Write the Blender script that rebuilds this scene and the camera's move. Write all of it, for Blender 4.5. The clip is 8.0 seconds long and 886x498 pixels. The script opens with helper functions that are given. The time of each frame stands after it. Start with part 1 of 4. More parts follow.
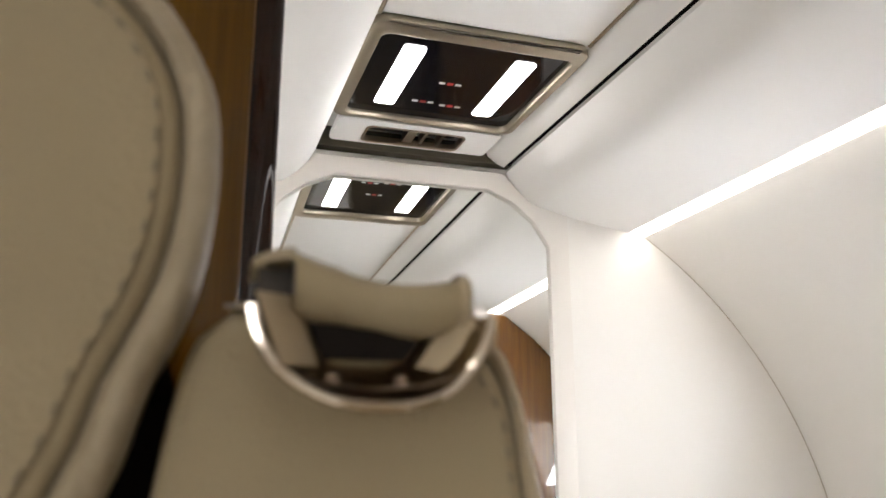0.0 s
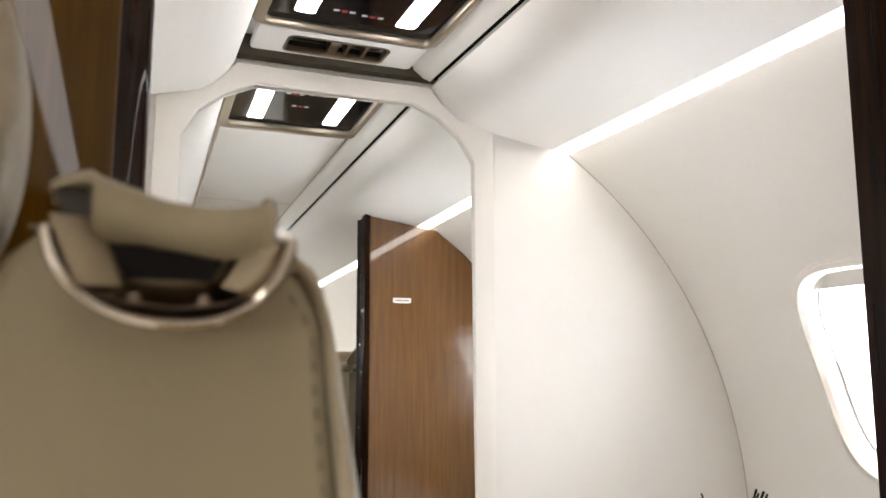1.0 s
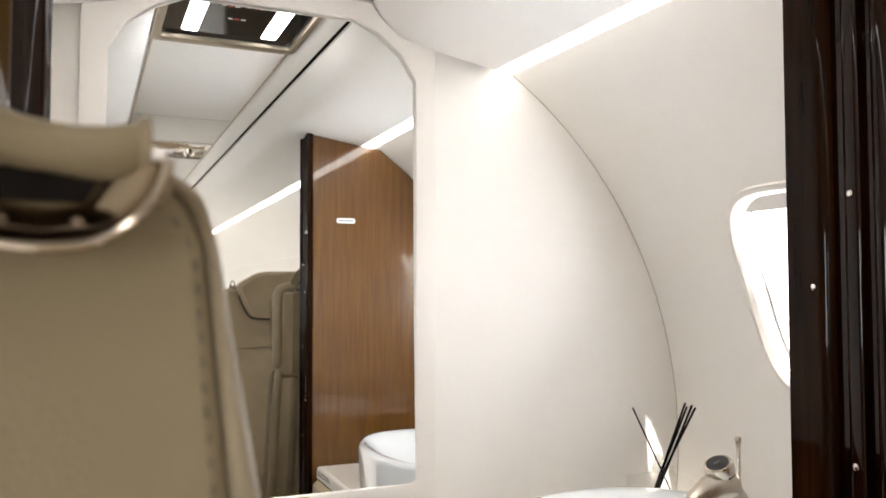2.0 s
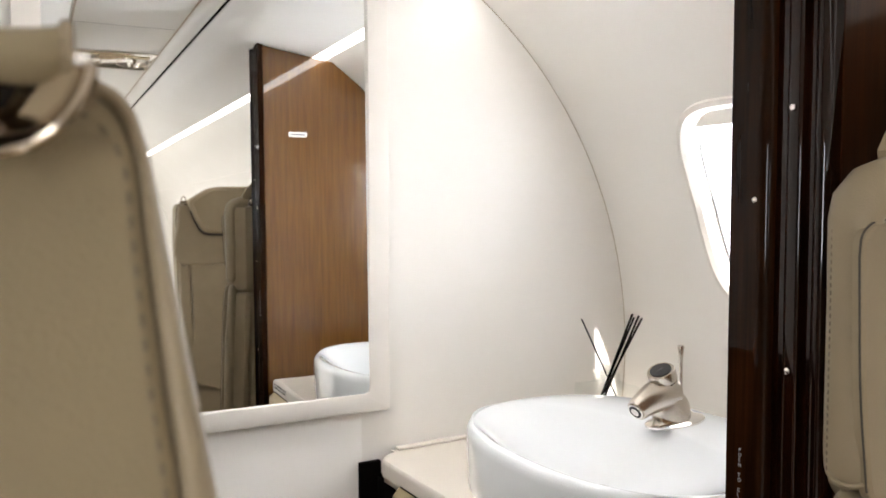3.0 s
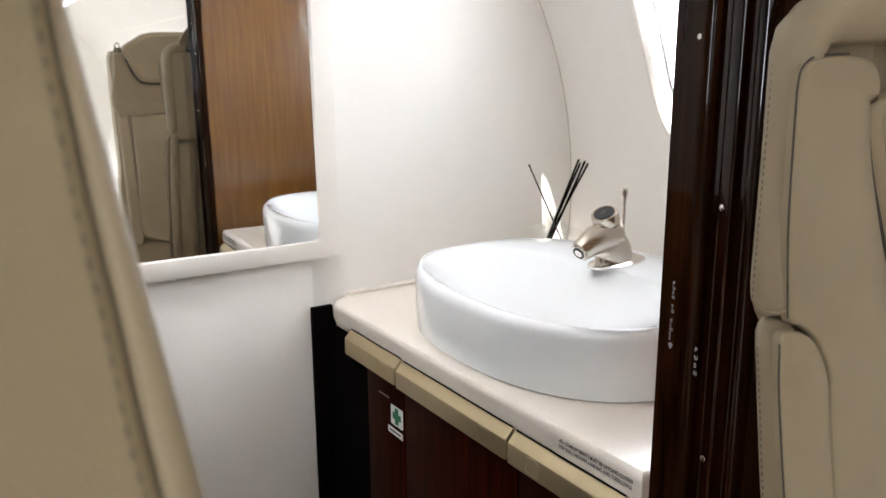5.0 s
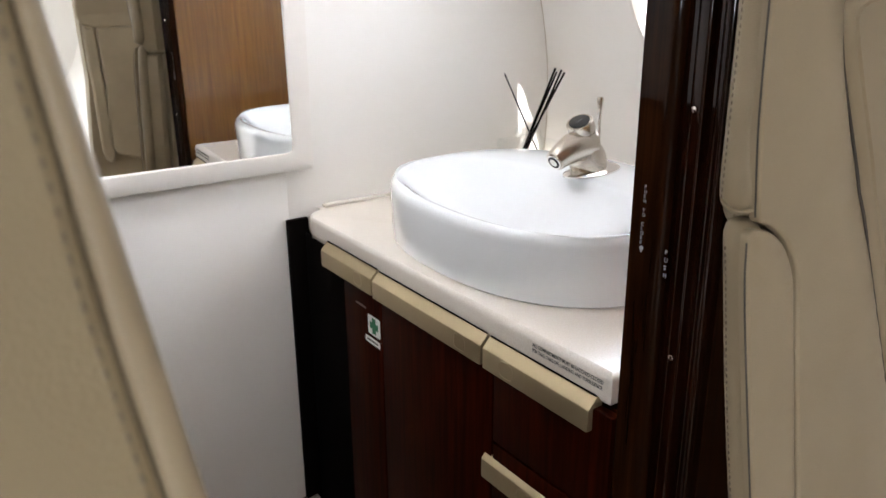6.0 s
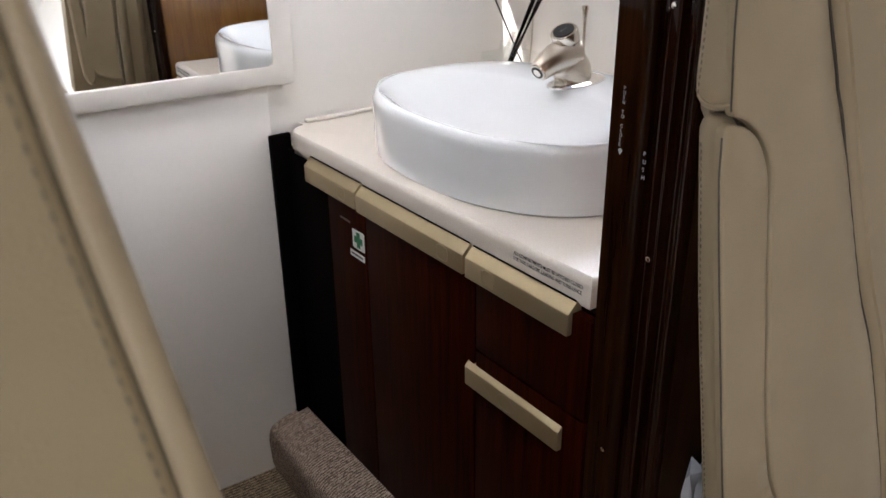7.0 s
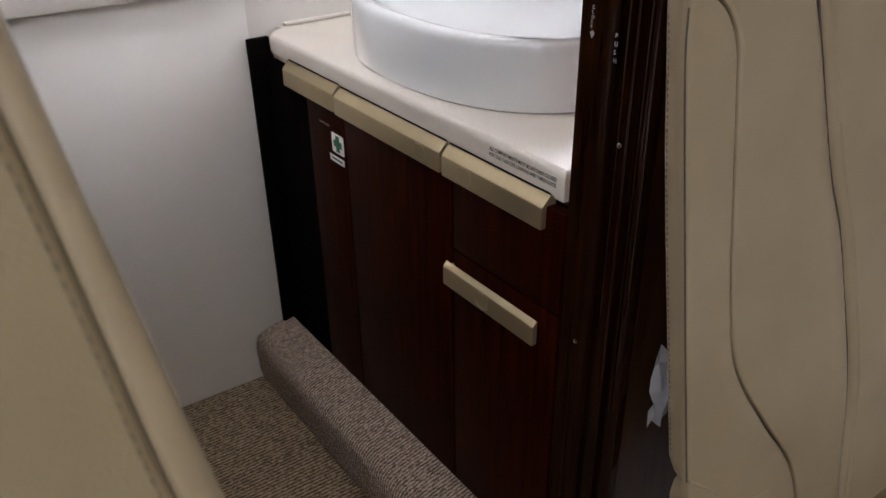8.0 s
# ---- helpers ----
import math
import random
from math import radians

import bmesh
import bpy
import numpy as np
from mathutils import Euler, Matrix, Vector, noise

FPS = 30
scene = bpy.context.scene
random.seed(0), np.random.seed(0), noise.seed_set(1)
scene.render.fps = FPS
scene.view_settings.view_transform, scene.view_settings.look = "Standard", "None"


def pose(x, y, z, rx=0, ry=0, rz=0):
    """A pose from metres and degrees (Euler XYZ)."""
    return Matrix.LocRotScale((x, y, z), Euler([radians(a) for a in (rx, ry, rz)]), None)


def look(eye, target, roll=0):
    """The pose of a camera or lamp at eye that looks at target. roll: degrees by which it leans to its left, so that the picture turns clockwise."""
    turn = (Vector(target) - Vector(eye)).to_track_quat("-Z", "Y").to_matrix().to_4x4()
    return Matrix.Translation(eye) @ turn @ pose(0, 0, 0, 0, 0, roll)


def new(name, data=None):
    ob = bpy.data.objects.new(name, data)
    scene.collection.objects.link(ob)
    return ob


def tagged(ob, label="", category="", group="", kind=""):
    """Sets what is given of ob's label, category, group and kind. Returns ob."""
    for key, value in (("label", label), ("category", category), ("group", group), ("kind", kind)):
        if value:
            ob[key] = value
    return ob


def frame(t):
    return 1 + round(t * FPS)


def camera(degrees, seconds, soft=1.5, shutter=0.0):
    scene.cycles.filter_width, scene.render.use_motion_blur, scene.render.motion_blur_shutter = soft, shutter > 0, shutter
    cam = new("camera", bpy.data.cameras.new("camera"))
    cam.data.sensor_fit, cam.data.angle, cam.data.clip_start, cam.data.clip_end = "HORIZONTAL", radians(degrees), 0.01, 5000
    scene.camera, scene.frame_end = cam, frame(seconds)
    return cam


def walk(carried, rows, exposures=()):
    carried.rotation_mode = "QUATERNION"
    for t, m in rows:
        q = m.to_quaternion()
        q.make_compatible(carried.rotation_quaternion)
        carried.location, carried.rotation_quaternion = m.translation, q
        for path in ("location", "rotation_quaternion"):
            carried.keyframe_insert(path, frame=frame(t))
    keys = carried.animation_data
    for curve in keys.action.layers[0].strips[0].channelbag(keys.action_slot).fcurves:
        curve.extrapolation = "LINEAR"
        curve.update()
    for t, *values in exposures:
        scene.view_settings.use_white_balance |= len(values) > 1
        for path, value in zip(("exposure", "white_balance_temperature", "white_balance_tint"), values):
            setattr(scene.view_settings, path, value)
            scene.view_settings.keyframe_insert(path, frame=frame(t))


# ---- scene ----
cam = camera(57.0, 8.0, soft=1.5)
cam.data.dof.use_dof, cam.data.dof.focus_distance, cam.data.dof.aperture_fstop = True, 0.98, 12.0
PATH = [
    (0, (-0.001, 0.002, 1.29), (0.585, 1.849, 1.786), -0.0),
    (0.5, (0.016, -0.008, 1.291), (0.678, 1.837, 1.685), -0.0),
    (1, (0.03, -0.02, 1.291), (0.761, 1.819, 1.579), -0.0),
    (1.5, (0.04, -0.021, 1.292), (0.839, 1.803, 1.474), 0.1),
    (1.7, (0.043, -0.022, 1.292), (0.862, 1.797, 1.441), 0.1),
    (2.8, (0.051, -0.029, 1.291), (0.984, 1.739, 1.217), -0.2),
    (3, (0.051, -0.029, 1.29), (0.997, 1.729, 1.177), -0.1),
    (3.5, (0.051, -0.029, 1.29), (1.027, 1.704, 1.085), -0.1),
    (4, (0.051, -0.03, 1.29), (1.05, 1.677, 0.989), -0.1),
    (4.2, (0.0518, -0.0307, 1.2883), (1.0546, 1.6652, 0.9552), -0.14),
    (5.3, (0.0562, -0.0343, 1.2787), (1.0841, 1.5906, 0.7405), -0.36),
    (5.5, (0.057, -0.035, 1.277), (1.091, 1.573, 0.69), -0.4),
    (6, (0.059, -0.039, 1.269), (1.092, 1.538, 0.603), -0.4),
    (6.5, (0.058, -0.046, 1.259), (1.086, 1.497, 0.511), -0.4),
    (7, (0.064, -0.054, 1.247), (1.077, 1.456, 0.415), -0.7),
    (7.5, (0.071, -0.066, 1.227), (1.066, 1.41, 0.316), -0.7),
    (8, (0.08, -0.082, 1.206), (1.052, 1.36, 0.217), -0.9),
]
walk(cam, [(t, look(eye, target, roll)) for t, eye, target, roll in PATH], [(0.0, 0.84, 6500, 13), (1.5, 0.92, 6500, 13), (3.0, 1.00, 6400, 13), (4.5, 1.07, 6250, 13), (6.0, 1.04, 6100, 14), (8.0, 0.68, 6100, 17)])

# ---- world, sun, exposure ----
world = bpy.data.worlds.new("sky")
scene.world = world
world.use_nodes = True
wn = world.node_tree
sky = wn.nodes.new("ShaderNodeTexSky")
sky.sky_type, sky.sun_disc = "NISHITA", False
sky.sun_elevation, sky.sun_rotation = radians(38), radians(188)
wn.links.new(sky.outputs[0], wn.nodes["Background"].inputs[0])
wn.nodes["Background"].inputs[1].default_value = 0.15
sun = new("sun", bpy.data.lights.new("sun", "SUN"))
sun.data.energy, sun.data.angle, sun.data.color = 5.0, radians(0.53), (1.0, 0.95, 0.87)
sun.matrix_world = look((0, 0, 0), (0.055, 0.7, -0.87))


# ---- materials ----
def material(name, colour, rough=0.5, metal=0.0, coat=0.0, spec=0.5):
    m = bpy.data.materials.new(name)
    m.use_nodes = True
    b = m.node_tree.nodes["Principled BSDF"]
    b.inputs["Base Color"].default_value = (*colour, 1)
    b.inputs["Roughness"].default_value = rough
    b.inputs["Metallic"].default_value = metal
    b.inputs["Coat Weight"].default_value = coat
    b.inputs["Coat Roughness"].default_value = 0.03
    b.inputs["Specular IOR Level"].default_value = spec
    return m


def node(m, kind, **values):
    n = m.node_tree.nodes.new(kind)
    for key, value in values.items():
        n.inputs[key.replace("_", " ")].default_value = value
    return n


def wired(m, a, out, b, inp):
    m.node_tree.links.new(a.outputs[out], b.inputs[inp])


def varied(m, c1, c2, scale, detail=4.0, stretch=(1, 1, 1), mix2=0.0, scale2=60.0):
    """Base colour that runs between two tones with a noise in object space."""
    b = m.node_tree.nodes["Principled BSDF"]
    co = node(m, "ShaderNodeTexCoord")
    mp = node(m, "ShaderNodeMapping", Scale=stretch)
    nz = node(m, "ShaderNodeTexNoise", Scale=scale, Detail=detail)
    rp = node(m, "ShaderNodeValToRGB")
    rp.color_ramp.elements[0].position, rp.color_ramp.elements[1].position = 0.32, 0.68
    rp.color_ramp.elements[0].color, rp.color_ramp.elements[1].color = (*c1, 1), (*c2, 1)
    wired(m, co, "Object", mp, "Vector")
    wired(m, mp, 0, nz, "Vector")
    wired(m, nz, 0, rp, 0)
    wired(m, rp, 0, b, "Base Color")
    return mp, nz, rp


def bumped(m, scale, strength, distance=0.001, detail=3.0, kind="ShaderNodeTexNoise", stretch=(1, 1, 1)):
    b = m.node_tree.nodes["Principled BSDF"]
    co = node(m, "ShaderNodeTexCoord")
    mp = node(m, "ShaderNodeMapping", Scale=stretch)
    t = node(m, kind, Scale=scale)
    bp = node(m, "ShaderNodeBump", Strength=strength, Distance=distance)
    wired(m, co, "Object", mp, "Vector")
    wired(m, mp, 0, t, "Vector")
    wired(m, t, 0, bp, "Height")
    wired(m, bp, 0, b, "Normal")
    return t


def wood(name, dark, light, rough=0.25, coat=1.0, grain=0.55):
    m = material(name, light, rough, coat=coat, spec=0.25)
    varied(m, dark, light, 9.0, 6.0, (9, 9, 0.55))
    b = m.node_tree.nodes["Principled BSDF"]
    co = node(m, "ShaderNodeTexCoord")
    mp = node(m, "ShaderNodeMapping", Scale=(60, 60, 1.6))
    nz = node(m, "ShaderNodeTexNoise", Scale=6.0, Detail=5.0)
    mix = m.node_tree.nodes.new("ShaderNodeMix")
    mix.data_type, mix.blend_type = "RGBA", "MULTIPLY"
    mix.inputs[0].default_value = grain
    old = b.inputs["Base Color"].links[0].from_socket
    wired(m, co, "Object", mp, "Vector")
    wired(m, mp, 0, nz, "Vector")
    m.node_tree.links.new(old, mix.inputs[6])
    rp = node(m, "ShaderNodeValToRGB")
    rp.color_ramp.elements[0].position, rp.color_ramp.elements[1].position = 0.35, 0.6
    rp.color_ramp.elements[0].color = (0.45, 0.38, 0.33, 1)
    wired(m, nz, 0, rp, 0)
    m.node_tree.links.new(rp.outputs[0], mix.inputs[7])
    m.node_tree.links.new(mix.outputs[2], b.inputs["Base Color"])
    return m


def glowing(name, colour, strength):
    m = bpy.data.materials.new(name)
    m.use_nodes = True
    nt = m.node_tree
    nt.nodes.remove(nt.nodes["Principled BSDF"])
    e = nt.nodes.new("ShaderNodeEmission")
    e.inputs[0].default_value, e.inputs[1].default_value = (*colour, 1), strength
    nt.links.new(e.outputs[0], nt.nodes["Material Output"].inputs[0])
    return m


IVORY = material("ivory_panel", (0.80, 0.77, 0.71), 0.6, spec=0.3)
varied(IVORY, (0.84, 0.81, 0.755), (0.865, 0.84, 0.79), 3.0)
bumped(IVORY, 420, 0.05)
CEIL = material("ceiling_laminate", (0.86, 0.84, 0.80), 0.85, spec=0.1)
varied(CEIL, (0.875, 0.858, 0.822), (0.895, 0.88, 0.85), 2.5)
bumped(CEIL, 500, 0.05)
BLIND = material("grey_blind", (0.50, 0.475, 0.43), 0.7)
FRAME = material("cream_frame_paint", (0.80, 0.76, 0.70), 0.35)
bumped(FRAME, 300, 0.04)
LEATHER = material("beige_leather", (0.21, 0.17, 0.105), 0.48, spec=0.3)
varied(LEATHER, (0.202, 0.157, 0.089), (0.238, 0.188, 0.108), 7.0)
bumped(LEATHER, 700, 0.32, 0.0007, kind="ShaderNodeTexVoronoi")
LEATHER_LIGHT = material("pale_leather", (0.25, 0.205, 0.135), 0.5, spec=0.4)
varied(LEATHER_LIGHT, (0.244, 0.189, 0.114), (0.279, 0.220, 0.136), 9.0)
bumped(LEATHER_LIGHT, 650, 0.25, 0.0006, kind="ShaderNodeTexVoronoi")
LEATHER_PUCKERED = material("puckered_leather", (0.25, 0.205, 0.135), 0.5, spec=0.4)
varied(LEATHER_PUCKERED, (0.195, 0.153, 0.092), (0.255, 0.204, 0.130), 60.0)
bumped(LEATHER_PUCKERED, 95, 0.9, 0.004)
THREAD = material("tan_thread", (0.15, 0.12, 0.082), 0.75)
STITCH = material("brown_stitch", (0.140, 0.108, 0.066), 0.8)
# brown for the shade that lies in the leather's creases
CREASE_SHADE = material("brown_crease_shade", (0.095, 0.074, 0.043), 0.85)
# dark joints and holes, and shade painted into seat creases and hollows
SEAM_AND_SHADE = material("dark_seam_and_shade", (0.05, 0.04, 0.03), 0.8)
WOOD = wood("mahogany_veneer", (0.118, 0.047, 0.0075), (0.168, 0.074, 0.0115), 0.3, 1.0, 0.25)
WOOD.node_tree.nodes["Principled BSDF"].inputs["Coat IOR"].default_value = 1.6
LACQUER = wood("dark_lacquered_wood", (0.003, 0.0007, 0.0002), (0.016, 0.0040, 0.0012), 0.3, 1.0)
LACQUER.node_tree.nodes["Principled BSDF"].inputs["Specular IOR Level"].default_value = 0.0
LACQUER.node_tree.nodes["Principled BSDF"].inputs["Coat Weight"].default_value = 0.45
LACQUER.node_tree.nodes["Principled BSDF"].inputs["Coat IOR"].default_value = 1.58
DOORWOOD = wood("dark_door_veneer", (0.012, 0.0016, 0.0004), (0.038, 0.0056, 0.0013), 0.38, 0.0)
DOORWOOD.node_tree.nodes["Principled BSDF"].inputs["Specular IOR Level"].default_value = 0.03
FACEWOOD = wood("dark_face_veneer", (0.016, 0.0045, 0.0012), (0.048, 0.0150, 0.0040), 0.3, 0.4)
REDWOOD = wood("red_brown_veneer", (0.068, 0.030, 0.0030), (0.108, 0.050, 0.0055), 0.3, 0.5, 0.3)
REDWOOD.node_tree.nodes["Principled BSDF"].inputs["Specular IOR Level"].default_value = 0.0
STRIPWOOD = wood("brown_strip_veneer", (0.007, 0.0022, 0.0007), (0.026, 0.0090, 0.0028), 0.35, 0.22)
STRIPWOOD.node_tree.nodes["Principled BSDF"].inputs["Specular IOR Level"].default_value = 0.0
UNSEEN_WALL_WOOD = wood("dark_unseen_wall_veneer", (0.012, 0.0042, 0.0016), (0.030, 0.011, 0.004), 0.35, 0.3)
GREY_INK = material("grey_print", (0.16, 0.13, 0.11), 0.6)
CHROME = material("polished_chrome", (0.80, 0.77, 0.73), 0.10, 1.0)
NICKEL = material("satin_nickel", (0.60, 0.545, 0.47), 0.26, 1.0)
UNIT_METAL = material("champagne_frame", (0.46, 0.41, 0.32), 0.36, 0.9)
HOOP = material("warm_polished_metal", (0.58, 0.50, 0.41), 0.12, 1.0)
CHEEK = material("cream_satin_metal", (0.38, 0.30, 0.19), 0.42, 0.5)
# near-black brown for the shadow under the strap guide's roll
UNDER_SHADE = material("dark_brown_shade", (0.007, 0.005, 0.0035), 0.8, spec=0.1)
DARK_METAL = material("dark_metal", (0.27, 0.20, 0.14), 0.45, 0.6)
BRONZE = material("bronze_trim", (0.42, 0.34, 0.25), 0.3, 1.0)
GOLD = material("champagne_metal", (0.45, 0.365, 0.220), 0.40, 0.78)
bumped(GOLD, 900, 0.05, 0.0005)
PORCELAIN = material("white_porcelain", (0.82, 0.85, 0.86), 0.08, coat=1.0)
STONE = material("cream_solid_surface", (0.76, 0.72, 0.66), 0.35)
varied(STONE, (0.70, 0.635, 0.545), (0.79, 0.735, 0.655), 420.0, 3.0)
MIRROR = material("mirror_silver", (0.93, 0.94, 0.93), 0.0, 1.0)
MATTE_BLACK = material("matte_black", (0.0035, 0.0025, 0.002), 0.85, spec=0.03)
BLACK = material("black_plastic", (0.012, 0.012, 0.012), 0.4)
# dark olive for the shade in the recess above the mirror
RECESS_SHADE = material("olive_recess_shade", (0.085, 0.074, 0.052), 0.7, spec=0.2)
SMOKED = material("black_glass", (0.005, 0.005, 0.007), 0.05, spec=0.22)
GASKET = material("grey_gasket", (0.30, 0.30, 0.30), 0.6)
GLASS = bpy.data.materials.new("thin_clear_glass")
GLASS.use_nodes = True
gn = GLASS.node_tree
gn.nodes.remove(gn.nodes["Principled BSDF"])
clear, gloss, blend = gn.nodes.new("ShaderNodeBsdfTransparent"), gn.nodes.new("ShaderNodeBsdfGlossy"), gn.nodes.new("ShaderNodeMixShader")
clear.inputs[0].default_value, gloss.inputs[1].default_value, blend.inputs[0].default_value = (0.97, 0.98, 0.975, 1), 0.02, 0.07
gn.links.new(clear.outputs[0], blend.inputs[1])
gn.links.new(gloss.outputs[0], blend.inputs[2])
gn.links.new(blend.outputs[0], gn.nodes["Material Output"].inputs[0])
LED = glowing("white_led", (1.0, 0.985, 0.97), 9.0)
COVE = glowing("cove_led", (1.0, 0.97, 0.925), 4.2)
LABEL_WHITE = material("white_label", (0.85, 0.85, 0.83), 0.5)
GREEN = material("green_print", (0.01, 0.16, 0.06), 0.5)
RED = material("red_print", (0.45, 0.02, 0.015), 0.5)
INK = material("black_print", (0.015, 0.015, 0.015), 0.6)
POST_INK = material("pale_post_print", (0.34, 0.35, 0.38), 0.6)
PALE_INK = material("pale_print", (0.11, 0.11, 0.115), 0.6)
SEAM_TAN = material("tan_seam", (0.50, 0.43, 0.33), 0.8)
PAPER = material("white_paper", (0.75, 0.76, 0.80), 0.8)


def knit(m, dark, light, period, broken):
    """Ribs of yarn across the y axis, broken up into short loops."""
    b = m.node_tree.nodes["Principled BSDF"]
    co = node(m, "ShaderNodeTexCoord")
    mp = node(m, "ShaderNodeMapping", Scale=(0.35, 1, 1))
    wv = node(m, "ShaderNodeTexWave", Scale=0.314 / period, Distortion=5.5, Detail=4.0)
    wv.inputs["Detail Scale"].default_value = 9.0
    wv.bands_direction = "Y"
    mp2 = node(m, "ShaderNodeMapping", Scale=(0.6, 1.5, 1))
    nz = node(m, "ShaderNodeTexNoise", Scale=broken, Detail=2.0)
    mul = node(m, "ShaderNodeMath")
    mul.operation = "MULTIPLY"
    rp = node(m, "ShaderNodeValToRGB")
    rp.color_ramp.elements[0].position, rp.color_ramp.elements[1].position = 0.08, 0.50
    rp.color_ramp.elements[0].color, rp.color_ramp.elements[1].color = (*dark, 1), (*light, 1)
    bp = node(m, "ShaderNodeBump", Strength=0.9, Distance=0.003)
    wired(m, co, "Object", mp, "Vector")
    wired(m, co, "Object", mp2, "Vector")
    wired(m, mp, 0, wv, "Vector")
    wired(m, mp2, 0, nz, "Vector")
    wired(m, wv, "Fac", mul, 0)
    wired(m, nz, "Fac", mul, 1)
    wired(m, mul, 0, rp, 0)
    wired(m, mul, 0, bp, "Height")
    wired(m, rp, 0, b, "Base Color")
    wired(m, bp, 0, b, "Normal")


CARPET = material("ribbed_carpet", (0.21, 0.17, 0.13), 0.95, spec=0.1)
knit(CARPET, (0.075, 0.053, 0.032), (0.36, 0.275, 0.175), 0.0085, 190.0)
CARPET_STEP = material("step_carpet", (0.20, 0.155, 0.125), 0.95, spec=0.1)
knit(CARPET_STEP, (0.115, 0.080, 0.060), (0.56, 0.44, 0.345), 0.0070, 170.0)


# ---- builders ----
from mathutils.geometry import delaunay_2d_cdt


def link_mesh(name, bm, mat, parent=None, label="", smooth=True):
    me = bpy.data.meshes.new(name)
    bmesh.ops.recalc_face_normals(bm, faces=bm.faces)
    bm.to_mesh(me)
    bm.free()
    for p in me.polygons:
        p.use_smooth = smooth
    if smooth:
        me.set_sharp_from_angle(angle=radians(38))
    if mat is not None:
        me.materials.append(mat)
    ob = new(name, me)
    if parent is not None:
        ob.parent = parent
    if label:
        ob["label"] = label
    return ob


def part(name, bm, mat, parent, label=""):
    return link_mesh(name, bm, mat, parent, label)


def thing(name, label, category, m=None, group="", kind=""):
    ob = new(name)
    ob.empty_display_size = 0.05
    if m is not None:
        ob.matrix_basis = m
    return tagged(ob, label, category, group, kind)


def box(x0, x1, y0, y1, z0, z1, bevel=0.0, seg=2):
    bm = bmesh.new()
    bmesh.ops.create_cube(bm, size=1)
    for v in bm.verts:
        v.co = Vector((x0 + (v.co.x + 0.5) * (x1 - x0), y0 + (v.co.y + 0.5) * (y1 - y0), z0 + (v.co.z + 0.5) * (z1 - z0)))
    if bevel:
        bmesh.ops.bevel(bm, geom=bm.edges[:], offset=bevel, segments=seg, affect="EDGES", profile=0.5)
    return bm


def prism(points, axis, a, b, bevel=0.0, seg=2):
    """A flat outline pushed along an axis. points: (u, v) in the other two axes, in xyz order."""
    bm = bmesh.new()

    def at(p, w):
        c = list(p)
        c.insert(axis, w)
        return Vector(c)

    lo = [bm.verts.new(at(p, a)) for p in points]
    hi = [bm.verts.new(at(p, b)) for p in points]
    n = len(points)
    bm.faces.new(lo)
    bm.faces.new(hi)
    for i in range(n):
        bm.faces.new((lo[i], lo[(i + 1) % n], hi[(i + 1) % n], hi[i]))
    if bevel:
        bm.faces.ensure_lookup_table()
        rim = {e for f in bm.faces[:2] for e in f.edges}
        bmesh.ops.bevel(bm, geom=list(rim), offset=bevel, segments=seg, affect="EDGES", profile=0.5)
    return bm


def ring_prism(outer, inner, axis, a, b, bevel=0.0):
    """An outline with a hole of as many points, pushed along an axis."""
    bm = bmesh.new()

    def at(p, w):
        c = list(p)
        c.insert(axis, w)
        return Vector(c)

    n = len(outer)
    r = [[bm.verts.new(at(p, w)) for p in pts] for w in (a, b) for pts in (outer, inner)]
    edges = []
    for i in range(n):
        j = (i + 1) % n
        bm.faces.new((r[0][i], r[0][j], r[1][j], r[1][i]))
        bm.faces.new((r[2][i], r[2][j], r[3][j], r[3][i]))
        bm.faces.new((r[0][i], r[0][j], r[2][j], r[2][i]))
        bm.faces.new((r[1][i], r[1][j], r[3][j], r[3][i]))
    if bevel:
        for ring in r:
            for i in range(n):
                edges.append(bm.edges.get((ring[i], ring[(i + 1) % n])))
        bmesh.ops.bevel(bm, geom=edges, offset=bevel, segments=2, affect="EDGES", profile=0.5)
    return bm


def sheet(rows):
    """A grid surface through rows of points."""
    bm = bmesh.new()
    vs = [[bm.verts.new(p) for p in row] for row in rows]
    for a, b in zip(vs, vs[1:]):
        for i in range(len(a) - 1):
            bm.faces.new((a[i], a[i + 1], b[i + 1], b[i]))
    return bm


def thick(profile, t):
    """A closed outline from an open (u, v) line, t to its left."""
    out = []
    for i, p in enumerate(profile):
        a = Vector(profile[max(i - 1, 0)])
        b = Vector(profile[min(i + 1, len(profile) - 1)])
        d = (b - a).normalized()
        out.append((p[0] - d.y * t, p[1] + d.x * t))
    return list(profile) + out[::-1]


def loft(sections):
    bm = bmesh.new()
    rings = [[bm.verts.new(p) for p in s] for s in sections]
    for a, b in zip(rings, rings[1:]):
        n = len(a)
        for k in range(n):
            bm.faces.new((a[k], a[(k + 1) % n], b[(k + 1) % n], b[k]))
    bm.faces.new(rings[0])
    bm.faces.new(rings[-1])
    return bm


def tube(points, r, seg=8, closed=False, bm=None):
    bm = bm or bmesh.new()
    pts = [Vector(p) for p in points]
    n = len(pts)
    rings = []
    up = None
    for i, p in enumerate(pts):
        if closed:
            d = (pts[(i + 1) % n] - pts[i - 1]).normalized()
        else:
            d = (pts[min(i + 1, n - 1)] - pts[max(i - 1, 0)]).normalized()
        if up is None:
            up = d.orthogonal().normalized()
        up = (up - d * up.dot(d)).normalized()
        side = d.cross(up)
        rr = r[i] if isinstance(r, (list, tuple)) else r
        rings.append([bm.verts.new(p + rr * (math.cos(2 * math.pi * k / seg) * up + math.sin(2 * math.pi * k / seg) * side)) for k in range(seg)])
